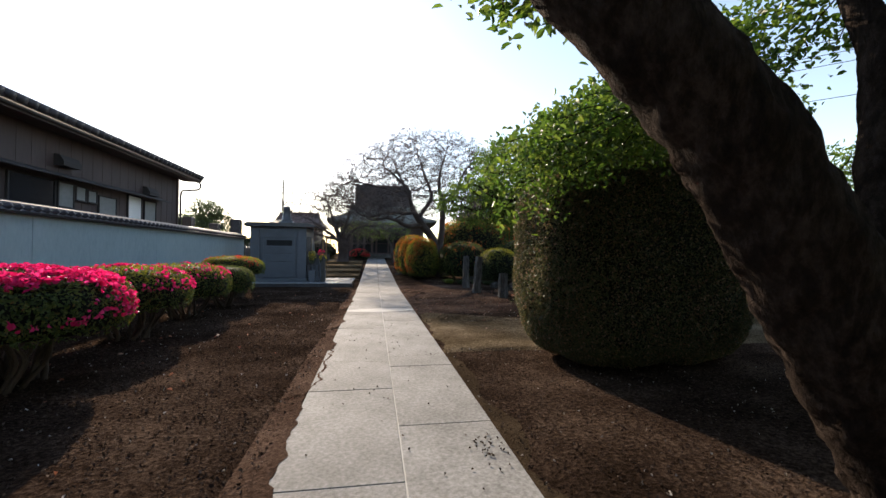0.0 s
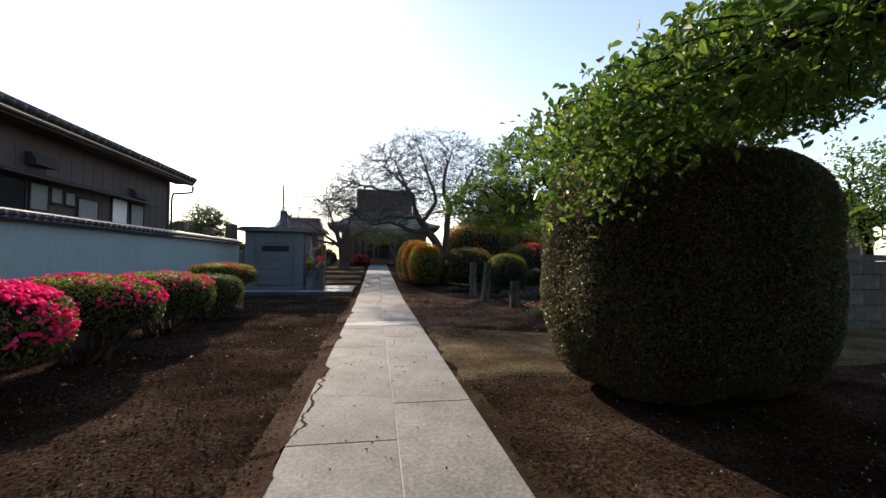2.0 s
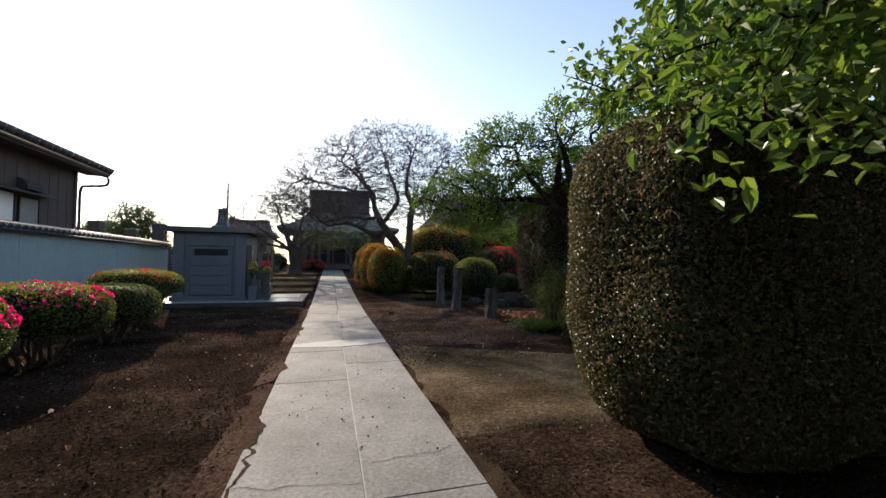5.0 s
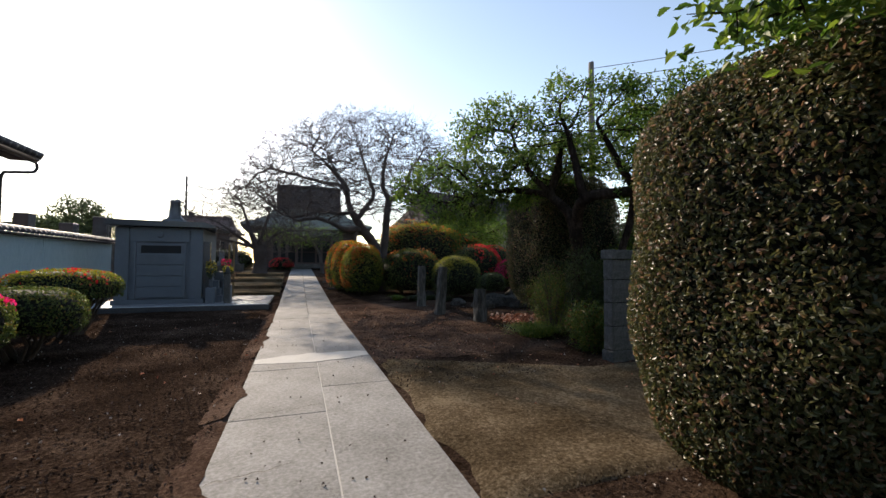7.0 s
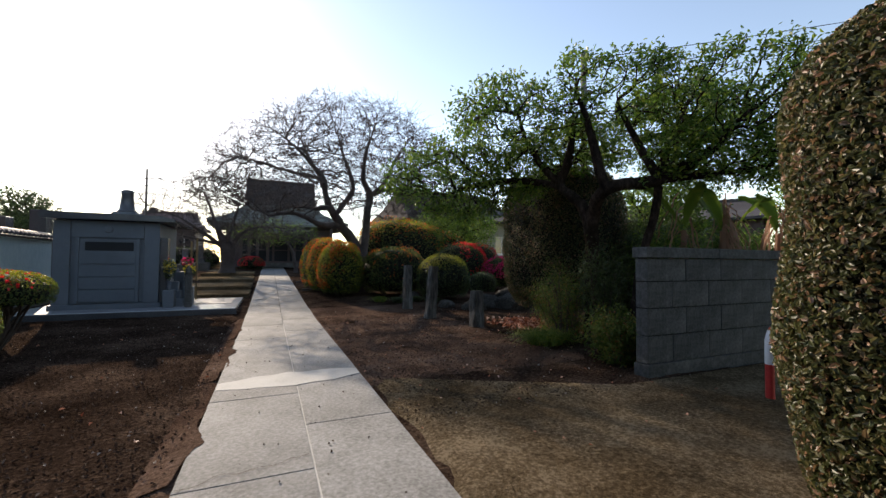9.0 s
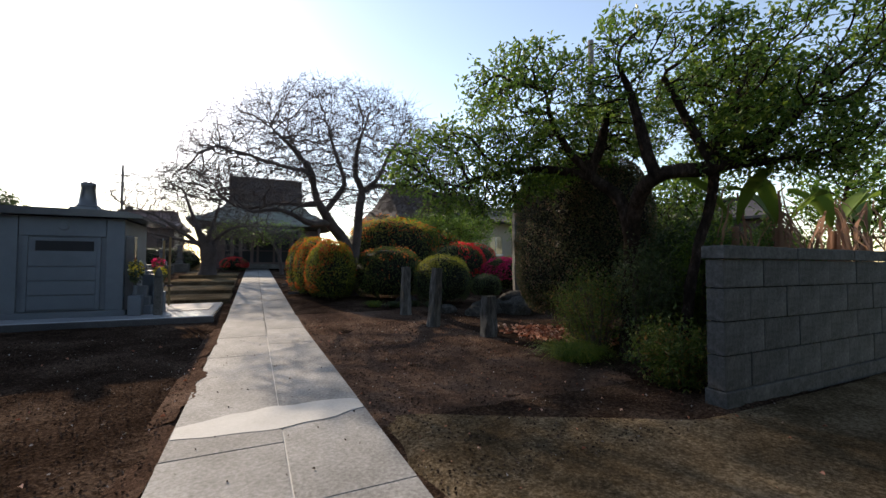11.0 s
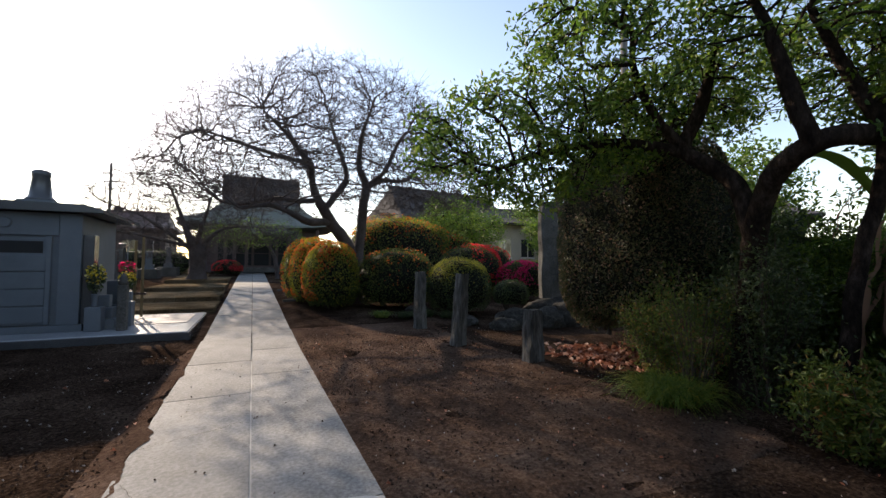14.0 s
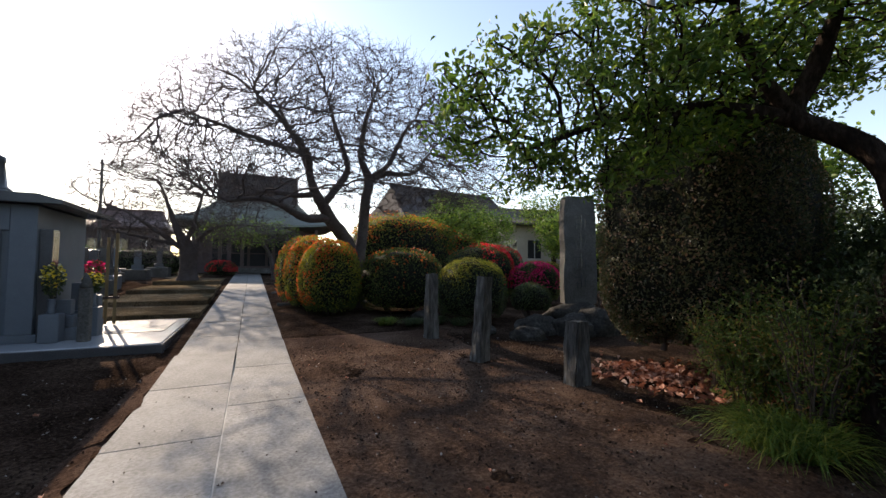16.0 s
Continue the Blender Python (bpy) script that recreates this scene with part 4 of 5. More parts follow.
# ---- grey block wall by the driveway ----
bw = thing("wall_block", "weathered grey concrete block wall beside the driveway", "wall", at=(4.56, 8.85, 0), kind="structure")
part("footing", box(-0.02, 9.0, -0.025, 0.215, -0.2, 0.172, 0.012), BLOCK, bw)
part("mortar", box(0.03, 8.95, 0.03, 0.16, 0.1, 1.6), INNER, bw)
for x in (0.0, 1.5, 3.0, 4.5, 6.0, 7.5):
    part("coping", box(x - 0.03, x + 1.465, -0.03, 0.22, 1.61, 1.755, 0.014), BLOCK, bw, at=pose(0, random.uniform(-0.004, 0.004), 0))
bl = {}
for c, z0 in enumerate((0.18, 0.555, 0.925, 1.29)):
    x, ln = 0.0, (0.49 if c % 2 == 0 else 0.77)
    high = (0.363, 0.358, 0.353, 0.31)[c]
    while x < 8.9:
        key = (ln, high)
        if key not in bl:
            bl[key] = mesh_of("block", box(0, ln - 0.006, 0, 0.19, 0, high, 0.009), BLOCK)
        part("block", bl[key], BLOCK, bw, at=pose(x, random.uniform(-0.005, 0.005), z0))
        x += ln
        ln = 0.77

barrier = thing("barrier", "red and white tubular barrier beside the driveway", "barrier", at=(5.12, 7.72, 0))
lineb = smooth_line([(0, 0, 0.0, 0.045), (0, 0, 0.55, 0.045), (0.03, 0, 0.72, 0.045), (0.2, 0, 0.8, 0.045), (0.9, 0, 0.8, 0.045), (1.07, 0, 0.72, 0.045), (1.1, 0, 0.55, 0.045), (1.1, 0, 0.0, 0.045)], 0.06)
m3 = len(lineb) // 6
for k in range(6):
    seg = lineb[k * m3: (k + 1) * m3 + 1 if k < 5 else None]
    vs, fs = tubes([(seg[:, :3], seg[:, 3])], 10)
    part("tube", raw_mesh("tube", vs, fs, 4, (RED, WHITE)[k % 2], True), RED, barrier)

# ---- clipped shrubs ----
def shrub(name, at, half, label, leaf=AZALEA, n=6000, size=0.05, p=2.3, low=-0.55, blossoms=None, bloom=0, bloom_from=-0.2, bloom_size=0.07, stems=7, seed=1, category="shrub", group="", stem_h=None, bloom_side=None, second=None, lump=0.06, fresh_from=0.35):
    """A clipped dome of leaves on short stems; at is on the ground."""
    rng = np.random.default_rng(seed)
    s = thing(name, label, category, at=at, group=group)
    cz = stem_h if stem_h is not None else half[2] * abs(low) * 0.95
    c = np.array((0, 0, cz))
    P, N = shell(half, p, n, rng, depth=min(half) * 0.25, low=low, lump=lump)
    if second is None:
        part("crown", leaves("crown", P + c, N, size, leaf, rng), leaf, s, kind="stuff")
    else:
        up = (N[:, 2] + rng.normal(0, 0.25, len(N))) > fresh_from
        part("crown", leaves("crown", P[~up] + c, N[~up], size, leaf, rng), leaf, s, kind="stuff")
        part("new_growth", leaves("new_growth", P[up] + c, N[up], size, second, rng), second, s, kind="stuff")
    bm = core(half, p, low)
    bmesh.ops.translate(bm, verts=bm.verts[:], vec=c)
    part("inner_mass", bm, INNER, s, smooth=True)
    if blossoms:
        P, N = shell(half, p, bloom, rng, depth=0.03, low=bloom_from, lump=lump)
        w = np.array([noise.noise(Vector(q) * 2.1 + Vector((seed, 0, 0))) for q in P])
        keep = w + rng.normal(0, 0.12, len(P)) > -0.08
        if bloom_side is not None:
            keep &= (P @ np.array(bloom_side)) / max(half) + rng.normal(0, 0.12, len(P)) > 0.0
        P, N = P[keep], N[keep]
        for k in range(2):
            part("blossoms", leaves("blossoms", P[k::2] + c + N[k::2] * 0.015, N[k::2], bloom_size, blossoms, rng, 0.85, 0.8), blossoms, s, kind="stuff")
    for k in range(stems):
        a = rng.uniform(0, 2 * np.pi)
        r0, r1 = rng.uniform(0.02, 0.3) * half[0], rng.uniform(0.35, 0.75) * half[0]
        z1 = max(cz + half[2] * low * 0.6, 0.15)
        q = smooth_line([(r0 * math.cos(a), r0 * math.sin(a), -0.05, 0.03), ((r0 + r1) / 2 * math.cos(a + 0.3), (r0 + r1) / 2 * math.sin(a + 0.3), z1 * 0.5, 0.022), (r1 * math.cos(a), r1 * math.sin(a), z1 + 0.05, 0.014)], 0.08, 0.008, rng)
        vs_, fs_ = tubes([(q[:, :3], q[:, 3])], 6)
        part("stem", raw_mesh("stem", vs_, fs_, 4, STEM, True), STEM, s)
    return s


ROW = "azalea row along the plaster wall"
shrub("azalea", (-3.95, 5.1, 0), (1.15, 1.0, 0.5), "azalea bush covered in crimson pink blossom", AZALEA, 15000, 0.045, 2.6, -0.5, PINK, 9500, -0.15, 0.06, 22, 11, group=ROW, stem_h=0.82)
shrub("azalea", (-4.6, 2.95, 0), (0.85, 0.75, 0.5), "clipped azalea bush in fresh yellow-green leaf", AZALEA, 8000, 0.045, 2.5, -0.6, None, 0, 0, 0, 12, 12, group=ROW, stem_h=0.7, second=YELLOW)
shrub("azalea", (-4.1, 7.6, 0), (0.95, 0.85, 0.46), "azalea bush with scattered crimson blossom", AZALEA, 10000, 0.045, 2.6, -0.6, PINK, 2200, 0.1, 0.06, 14, 13, group=ROW, stem_h=0.8, second=YELLOW, fresh_from=0.65)
shrub("azalea", (-4.2, 9.9, 0), (0.95, 0.85, 0.48), "clipped azalea bush with red-tinged top", AZALEA, 9000, 0.045, 2.6, -0.6, PINK, 1000, 0.3, 0.055, 14, 14, group=ROW, stem_h=0.76, second=YELLOW, fresh_from=0.65)
shrub("azalea", (-4.05, 11.9, 0), (0.75, 0.7, 0.45), "dull green clipped azalea bush", AZALEA, 6500, 0.045, 2.6, -0.6, None, 0, 0, 0, 12, 15, group=ROW, stem_h=0.68)
shrub("azalea", (-4.55, 14.2, 0), (0.95, 0.9, 0.42), "clipped azalea bush with open twiggy base", AZALEA, 9000, 0.045, 2.6, -0.45, REDPETAL, 600, 0.1, 0.05, 40, 16, group=ROW, stem_h=0.95, second=YELLOW, fresh_from=0.65)

# the azalea garden on the far side of the path
GARDEN = "azalea domes of the garden"
shrub("azalea", (2.55, 21.5, 0.15), (0.92, 0.9, 1.2), "rounded azalea dome in orange bud and yellow leaf", AZALEA, 14000, 0.06, 2.2, -0.75, ORANGE, 5200, -0.6, 0.05, 6, 21, group=GARDEN, second=YELLOW, fresh_from=-0.15, stem_h=1.05, bloom_side=(-0.8, 0.1, 0.6))
shrub("azalea", (2.3, 22.8, 0.2), (0.95, 0.85, 1.3), "rounded azalea dome in orange bud and yellow leaf", AZALEA, 11000, 0.06, 2.2, -0.75, ORANGE, 4200, -0.6, 0.05, 6, 22, group=GARDEN, second=YELLOW, fresh_from=-0.25, stem_h=1.1, bloom_side=(-0.9, 0.1, 0.3))
shrub("azalea", (2.1, 24.1, 0.25), (0.95, 0.85, 1.3), "rounded azalea dome in yellow leaf", AZALEA, 9000, 0.06, 2.2, -0.75, ORANGE, 2500, -0.6, 0.06, 6, 23, group=GARDEN, second=YELLOW, fresh_from=-0.25, stem_h=1.1, bloom_side=(-0.9, 0.1, 0.3))
shrub("azalea", (4.75, 21.4, 0.15), (1.45, 1.1, 1.1), "green azalea dome with a few orange buds", AZALEA, 12000, 0.06, 2.3, -0.75, ORANGE, 900, -0.2, 0.055, 6, 24, group=GARDEN, stem_h=0.95)
shrub("azalea", (6.15, 19.4, 0.08), (1.05, 0.95, 0.95), "tight round dome with a fresh yellow-green top", DARKLEAF, 12000, 0.05, 2.3, -0.75, None, 0, 0, 0, 6, 25, group=GARDEN, second=YELLOW, stem_h=0.85)
shrub("azalea", (8.7, 23.2, 0.2), (1.5, 1.25, 1.25), "round azalea dome half covered in red blossom", AZALEA, 12000, 0.055, 2.2, -0.75, REDPETAL, 7000, -0.3, 0.07, 6, 26, group=GARDEN, stem_h=1.1, bloom_side=(1, -0.1, 0.15))
shrub("azalea", (10.5, 24.6, 0.25), (1.2, 1.1, 1.15), "azalea dome with dull red blossom", AZALEA, 8000, 0.055, 2.2, -0.75, REDPETAL, 2600, -0.2, 0.06, 5, 27, group=GARDEN, stem_h=1.2)
shrub("azalea", (10.4, 21.9, 0.2), (1.05, 0.95, 0.85), "low azalea dome covered in deep red blossom", AZALEA, 8000, 0.055, 2.2, -0.75, PINK, 4200, -0.2, 0.065, 5, 28, group=GARDEN, stem_h=0.8)
shrub("clipped_shrub", (6.95, 17.7, 0.35), (0.52, 0.5, 0.42), "small dark clipped shrub among the rocks", DARKLEAF, 4500, 0.045, 2.1, -0.7, None, 0, 0, 0, 4, 29, stem_h=0.45)
shrub("azalea", (6.6, 26.6, 0.3), (2.7, 1.6, 1.85), "broad azalea mass with rusty orange top", AZALEA, 17000, 0.08, 2.4, -0.8, ORANGE, 4200, 0.0, 0.06, 6, 30, group=GARDEN, stem_h=1.85, second=YELLOW, fresh_from=0.5, lump=0.12)
shrub("azalea", (9.8, 28.6, 0.35), (2.0, 1.5, 1.7), "rust-tinged shrub mass at the garden's back", AZALEA, 9000, 0.08, 2.4, -0.8, ORANGE, 1600, 0.1, 0.07, 4, 31, group=GARDEN, stem_h=1.5)
shrub("clipped_shrub", (13.6, 25.6, 0.2), (1.6, 1.3, 0.9), "yellow-green clipped shrub in the sun", AZALEA, 7000, 0.06, 2.2, -0.75, None, 0, 0, 0, 4, 32, second=YELLOW, stem_h=0.9)
shrub("clipped_shrub", (11.4, 19.4, 0.1), (1.2, 1.1, 1.3), "fresh green shrub beside the stone tablet", EVERGREEN, 9000, 0.08, 2.1, -0.8, None, 0, 0, 0, 5, 33, stem_h=1.7, lump=0.25, second=FRESH)
shrub("clipped_shrub", (-1.4, 40.5, 0.85), (1.0, 0.8, 0.6), "small red-leaved shrub before the temple", DARKLEAF, 3000, 0.06, 2.2, -0.7, REDPETAL, 2500, -0.3, 0.07, 4, 34, stem_h=0.5)
shrub("clipped_shrub", (-12.0, 45.0, 0.9), (3.2, 1.2, 1.3), "dark shrubs beside the burial ground", DARKLEAF, 6000, 0.1, 2.4, -0.8, None, 0, 0, 0, 4, 37, stem_h=1.0)
shrub("clipped_shrub", (-6.5, 43.0, 0.9), (3.0, 1.2, 1.0), "dark shrubs before the temple", DARKLEAF, 6000, 0.09, 2.4, -0.8, None, 0, 0, 0, 4, 35, stem_h=0.8)
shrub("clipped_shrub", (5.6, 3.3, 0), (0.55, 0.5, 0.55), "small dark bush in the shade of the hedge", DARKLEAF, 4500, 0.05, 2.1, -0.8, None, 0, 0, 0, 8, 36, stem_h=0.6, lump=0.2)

# the big clipped hedges
def hedge(name, at, half, p, n, size, label, seed, low=-0.97, lump=0.05):
    rng = np.random.default_rng(seed)
    h = thing(name, label, "hedge", at=at)
    P, N = shell(half, p, n, rng, depth=0.16, low=low, lump=lump, lump_scale=1.6)
    c = np.array((0, 0, half[2] * -low + 0.03))
    part("foliage", leaves("foliage", P + c, N, size, HEDGE, rng, 0.52, 0.8), HEDGE, h, kind="stuff")
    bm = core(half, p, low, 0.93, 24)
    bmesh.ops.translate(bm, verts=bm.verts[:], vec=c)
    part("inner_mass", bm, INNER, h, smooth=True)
    for k in range(9):
        x, y = rng.uniform(-0.7, 0.7) * half[0], rng.uniform(-0.5, 0.5) * half[1]
        q = smooth_line([(x, y, -0.05, 0.05), (x + 0.03, y, 0.2, 0.04), (x, y + 0.04, 0.5, 0.035)], 0.1)
        vs_, fs_ = tubes([(q[:, :3], q[:, 3])], 7)
        part("stem", raw_mesh("stem", vs_, fs_, 4, STEM, True), STEM, h)
    return h


hedge("hedge", (3.75, 5.45, 0), (1.62, 0.92, 1.46), 4.2, 215000, 0.036, "large clipped glossy broadleaf hedge block", 41)
round_hedge = hedge("hedge", (6.75, 13.2, 0.4), (1.22, 1.35, 1.74), 3.7, 60000, 0.05, "tall round-topped glossy hedge on a bare stem", 42, lump=0.08)
part("main_stem", lathe([(0.16, -0.5), (0.12, -0.35), (0.11, 0.5)], 10), BARK, round_hedge, smooth=True, at=pose(-0.85, -0.75, 0.1))

# ---- trees ----
def tree(name, at, label, limbs, targets, bark, seed, leaf=None, leaf_size=0.09, per_node=5, thin=0.02, sides=6, twig=None, scatter=0.12, leaf_aspect=0.5, second=None, category="tree", droop=0.4, fill=1.0, bark_step=0.14, **kw):
    rng = np.random.default_rng(seed)
    t = thing(name, label, category, at=at)
    o = np.array(at)
    smoothed = [(smooth_line([(x - o[0], y - o[1], z - o[2], r) for x, y, z, r in l], bark_step, 0.012 if bark_step > 0.1 else 0.003, rng), k > 0) for k, l in enumerate(limbs)]
    P, par, r, kids = grow(smoothed, targets - o, rng, **kw)
    n0 = sum(len(s) for s, _ in smoothed)
    runs = chains_of(P, par, r)
    thick = [c for c in runs if c[1].max() > 0.055]
    fine = [c for c in runs if c[1].max() <= 0.055]
    vs_, fs_ = tubes(thick, 12 if bark_step > 0.1 else 28, 0.12)
    part("trunk", raw_mesh("trunk", vs_, fs_, 4, bark, True), bark, t)
    if twig:
        fine = fine + twigs(P, r, kids, rng, *twig)
    if fine:
        vs_, fs_ = tubes(fine, sides if not twig else 4)
        part("branchwork", raw_mesh("branchwork", vs_, fs_, 4, bark, True), bark, t, kind="stuff")
    if leaf:
        idx = np.where((r < thin) & (np.arange(len(r)) >= n0) & ((kids == 0) | (rng.uniform(0, 1, len(r)) < fill)))[0]
        q = np.repeat(P[idx], per_node, axis=0) + rng.normal(0, scatter, (len(idx) * per_node, 3))
        nn = unit(rng.normal(0, 0.7, q.shape) + (0, 0, 0.9))
        if second:
            pick = rng.uniform(0, 1, len(q)) < 0.42
            part("young_leaves", leaves("young_leaves", q[pick], nn[pick], leaf_size, second, rng, leaf_aspect, 0.5, droop=droop), second, t, kind="stuff")
            q, nn = q[~pick], nn[~pick]
        part("crown", leaves("crown", q, nn, leaf_size, leaf, rng, leaf_aspect, 0.5, droop=droop), leaf, t, kind="stuff")
    return t


rt = np.random.default_rng(7)
# leaning tree over the path
targets = np.vstack((clump_points((1.88, 3.2, 2.6), (0.7, 1.1, 0.36), 48, 22, 0.13, rt), clump_points((1.3, 3.5, 2.15), (0.28, 0.35, 0.24), 10, 20, 0.10, rt),
                     clump_points((2.75, 4.0, 3.25), (1.0, 1.3, 0.5), 120, 22, 0.14, rt), clump_points((2.75, 3.2, 3.35), (0.75, 0.7, 0.5), 50, 22, 0.14, rt), clump_points((1.95, 5.1, 2.74), (0.4, 0.4, 0.16), 9, 20, 0.10, rt),
                     clump_points((2.8, 4.9, 3.0), (0.7, 0.6, 0.2), 26, 20, 0.12, rt), clump_points((3.3, 4.6, 3.12), (0.85, 0.9, 0.22), 70, 20, 0.13, rt), clump_points((3.0, 3.5, 3.1), (0.7, 0.8, 0.3), 40, 20, 0.13, rt), clump_points((3.4, 4.3, 3.4), (0.6, 0.85, 0.5), 90, 20, 0.13, rt), clump_points((3.8, 5.1, 3.08), (0.8, 0.6, 0.16), 60, 20, 0.12, rt), clump_points((4.0, 4.5, 3.28), (0.85, 0.9, 0.35), 110, 20, 0.13, rt), clump_points((2.2, 3.6, 2.75), (0.7, 0.7, 0.25), 24, 20, 0.12, rt)))
targets = targets[targets[:, 2] < 1.5 + 0.62 * targets[:, 0] + 0.09 * targets[:, 1]]
# the last, wide cluster is added out of view, overhead, to block skylight
targets = np.vstack((targets, ellipsoid_points((0.75, 2.2, 2.95), (0.35, 0.25, 0.2), 60, rt), ellipsoid_points((1.2, -0.6, 4.3), (2.6, 1.5, 0.4), 240, rt)))
lean = tree("tree", (3.05, 1.65, 0), "leaning dark-barked tree with fresh green leaves", [
    [(3.16, 1.65, -0.1, 0.42), (2.86, 1.62, 0.3, 0.33), (2.22, 1.58, 1.15, 0.275), (1.58, 1.56, 2.05, 0.245), (1.03, 1.58, 2.57, 0.215), (0.42, 1.75, 3.16, 0.14), (0.0, 1.95, 3.7, 0.06)],
    [(2.4, 1.62, 0.8, 0.13), (2.95, 1.9, 2.0, 0.115), (3.1, 2.0, 2.8, 0.105), (3.0, 2.2, 3.6, 0.06)],
    [(1.55, 1.6, 2.1, 0.115), (2.05, 2.3, 2.6, 0.09), (2.2, 3.2, 2.78, 0.07), (2.1, 4.2, 2.8, 0.045), (2.0, 5.0, 2.78, 0.02)],
    [(2.1, 2.4, 2.6, 0.07), (2.7, 3.0, 2.95, 0.06), (3.4, 3.8, 3.2, 0.04), (4.2, 4.3, 3.3, 0.03), (5.2, 4.7, 3.35, 0.02)],
    # added limb that carries the unseen, sky-blocking part of the crown
    [(0.42, 1.75, 3.16, 0.10), (0.8, 0.9, 3.9, 0.07), (1.2, 0.0, 4.3, 0.04), (1.4, -1.2, 4.4, 0.02)],
], targets, BARK, 51, EVERGREEN, 0.068, 13, 0.016, bark_step=0.05, second=FRESH, step=0.11, reach=1.2, kill=0.16, wiggle=0.3, tip=0.004, scatter=0.085, leaf_aspect=0.5)

# evergreen garden tree behind the block wall
targets = np.vstack((clump_points((3.95, 11.3, 4.25), (0.95, 1.1, 0.75), 60, 18, 0.12, rt), clump_points((3.35, 12.5, 3.2), (1.3, 1.3, 0.85), 110, 18, 0.12, rt), clump_points((5.3, 10.3, 4.55), (1.1, 1.2, 0.75), 60, 18, 0.12, rt),
                     clump_points((6.8, 9.0, 4.25), (1.4, 1.2, 0.7), 90, 18, 0.12, rt), clump_points((7.0, 9.3, 3.4), (1.5, 0.9, 0.5), 120, 18, 0.12, rt), clump_points((4.5, 12.0, 3.35), (1.1, 0.9, 0.5), 55, 18, 0.12, rt), clump_points((7.6, 10.6, 4.5), (1.3, 1.2, 0.7), 70, 18, 0.12, rt),
                     clump_points((5.6, 11.9, 4.0), (1.0, 0.9, 0.6), 60, 18, 0.12, rt), clump_points((6.9, 12.2, 4.3), (1.2, 1.0, 0.5), 50, 18, 0.12, rt)))
tree("garden_tree", (5.75, 10.6, 0), "spreading evergreen tree with dark crooked limbs", [
    [(5.55, 10.9, -0.1, 0.17), (5.45, 10.8, 0.9, 0.13), (5.28, 10.6, 1.9, 0.12), (5.1, 10.35, 2.48, 0.11), (4.92, 9.92, 2.76, 0.105), (5.35, 9.72, 2.84, 0.10), (5.92, 9.72, 2.95, 0.105), (6.5, 9.3, 3.35, 0.08), (6.9, 9.0, 3.9, 0.045)],
    [(5.28, 10.6, 1.9, 0.11), (5.2, 10.78, 2.65, 0.10), (5.12, 11.3, 3.05, 0.09), (5.2, 11.1, 3.6, 0.08), (5.1, 10.9, 4.15, 0.04)],
    [(5.12, 11.3, 3.05, 0.075), (4.35, 11.8, 3.2, 0.06), (3.7, 12.4, 3.12, 0.045), (3.3, 13.1, 2.95, 0.025)],
    [(5.12, 11.3, 3.05, 0.07), (4.7, 11.4, 3.5, 0.06), (4.4, 11.4, 3.9, 0.045), (4.1, 11.2, 4.3, 0.025)],
    [(4.92, 9.92, 2.76, 0.085), (4.86, 10.02, 3.2, 0.08), (4.82, 10.13, 3.69, 0.065), (4.7, 10.3, 4.4, 0.035)],
    [(5.92, 9.72, 2.95, 0.08), (5.65, 9.9, 3.6, 0.06), (5.35, 10.1, 4.3, 0.035)],
    [(5.92, 9.72, 2.95, 0.08), (6.2, 9.7, 3.7, 0.055), (6.5, 9.6, 4.3, 0.03)],
    [(5.92, 9.72, 2.95, 0.065), (6.8, 9.2, 3.05, 0.045), (7.7, 9.0, 3.2, 0.025)],
    [(5.92, 9.72, 2.95, 0.08), (6.8, 10.1, 3.5, 0.055), (7.5, 10.5, 4.3, 0.03)],
    [(5.5, 10.0, -0.1, 0.09), (5.7, 9.9, 1.6, 0.07), (5.88, 9.75, 2.5, 0.07), (5.92, 9.72, 2.95, 0.075)],
    [(5.12, 11.3, 3.05, 0.07), (5.5, 11.7, 3.5, 0.05), (6.3, 12.1, 4.0, 0.03)],
], targets, BARK, 52, EVERGREEN, 0.082, 16, 0.02, fill=0.08, step=0.11, reach=1.6, kill=0.12, wiggle=0.42, tip=0.006, scatter=0.07, second=FRESH, leaf_aspect=0.42, most=16000)

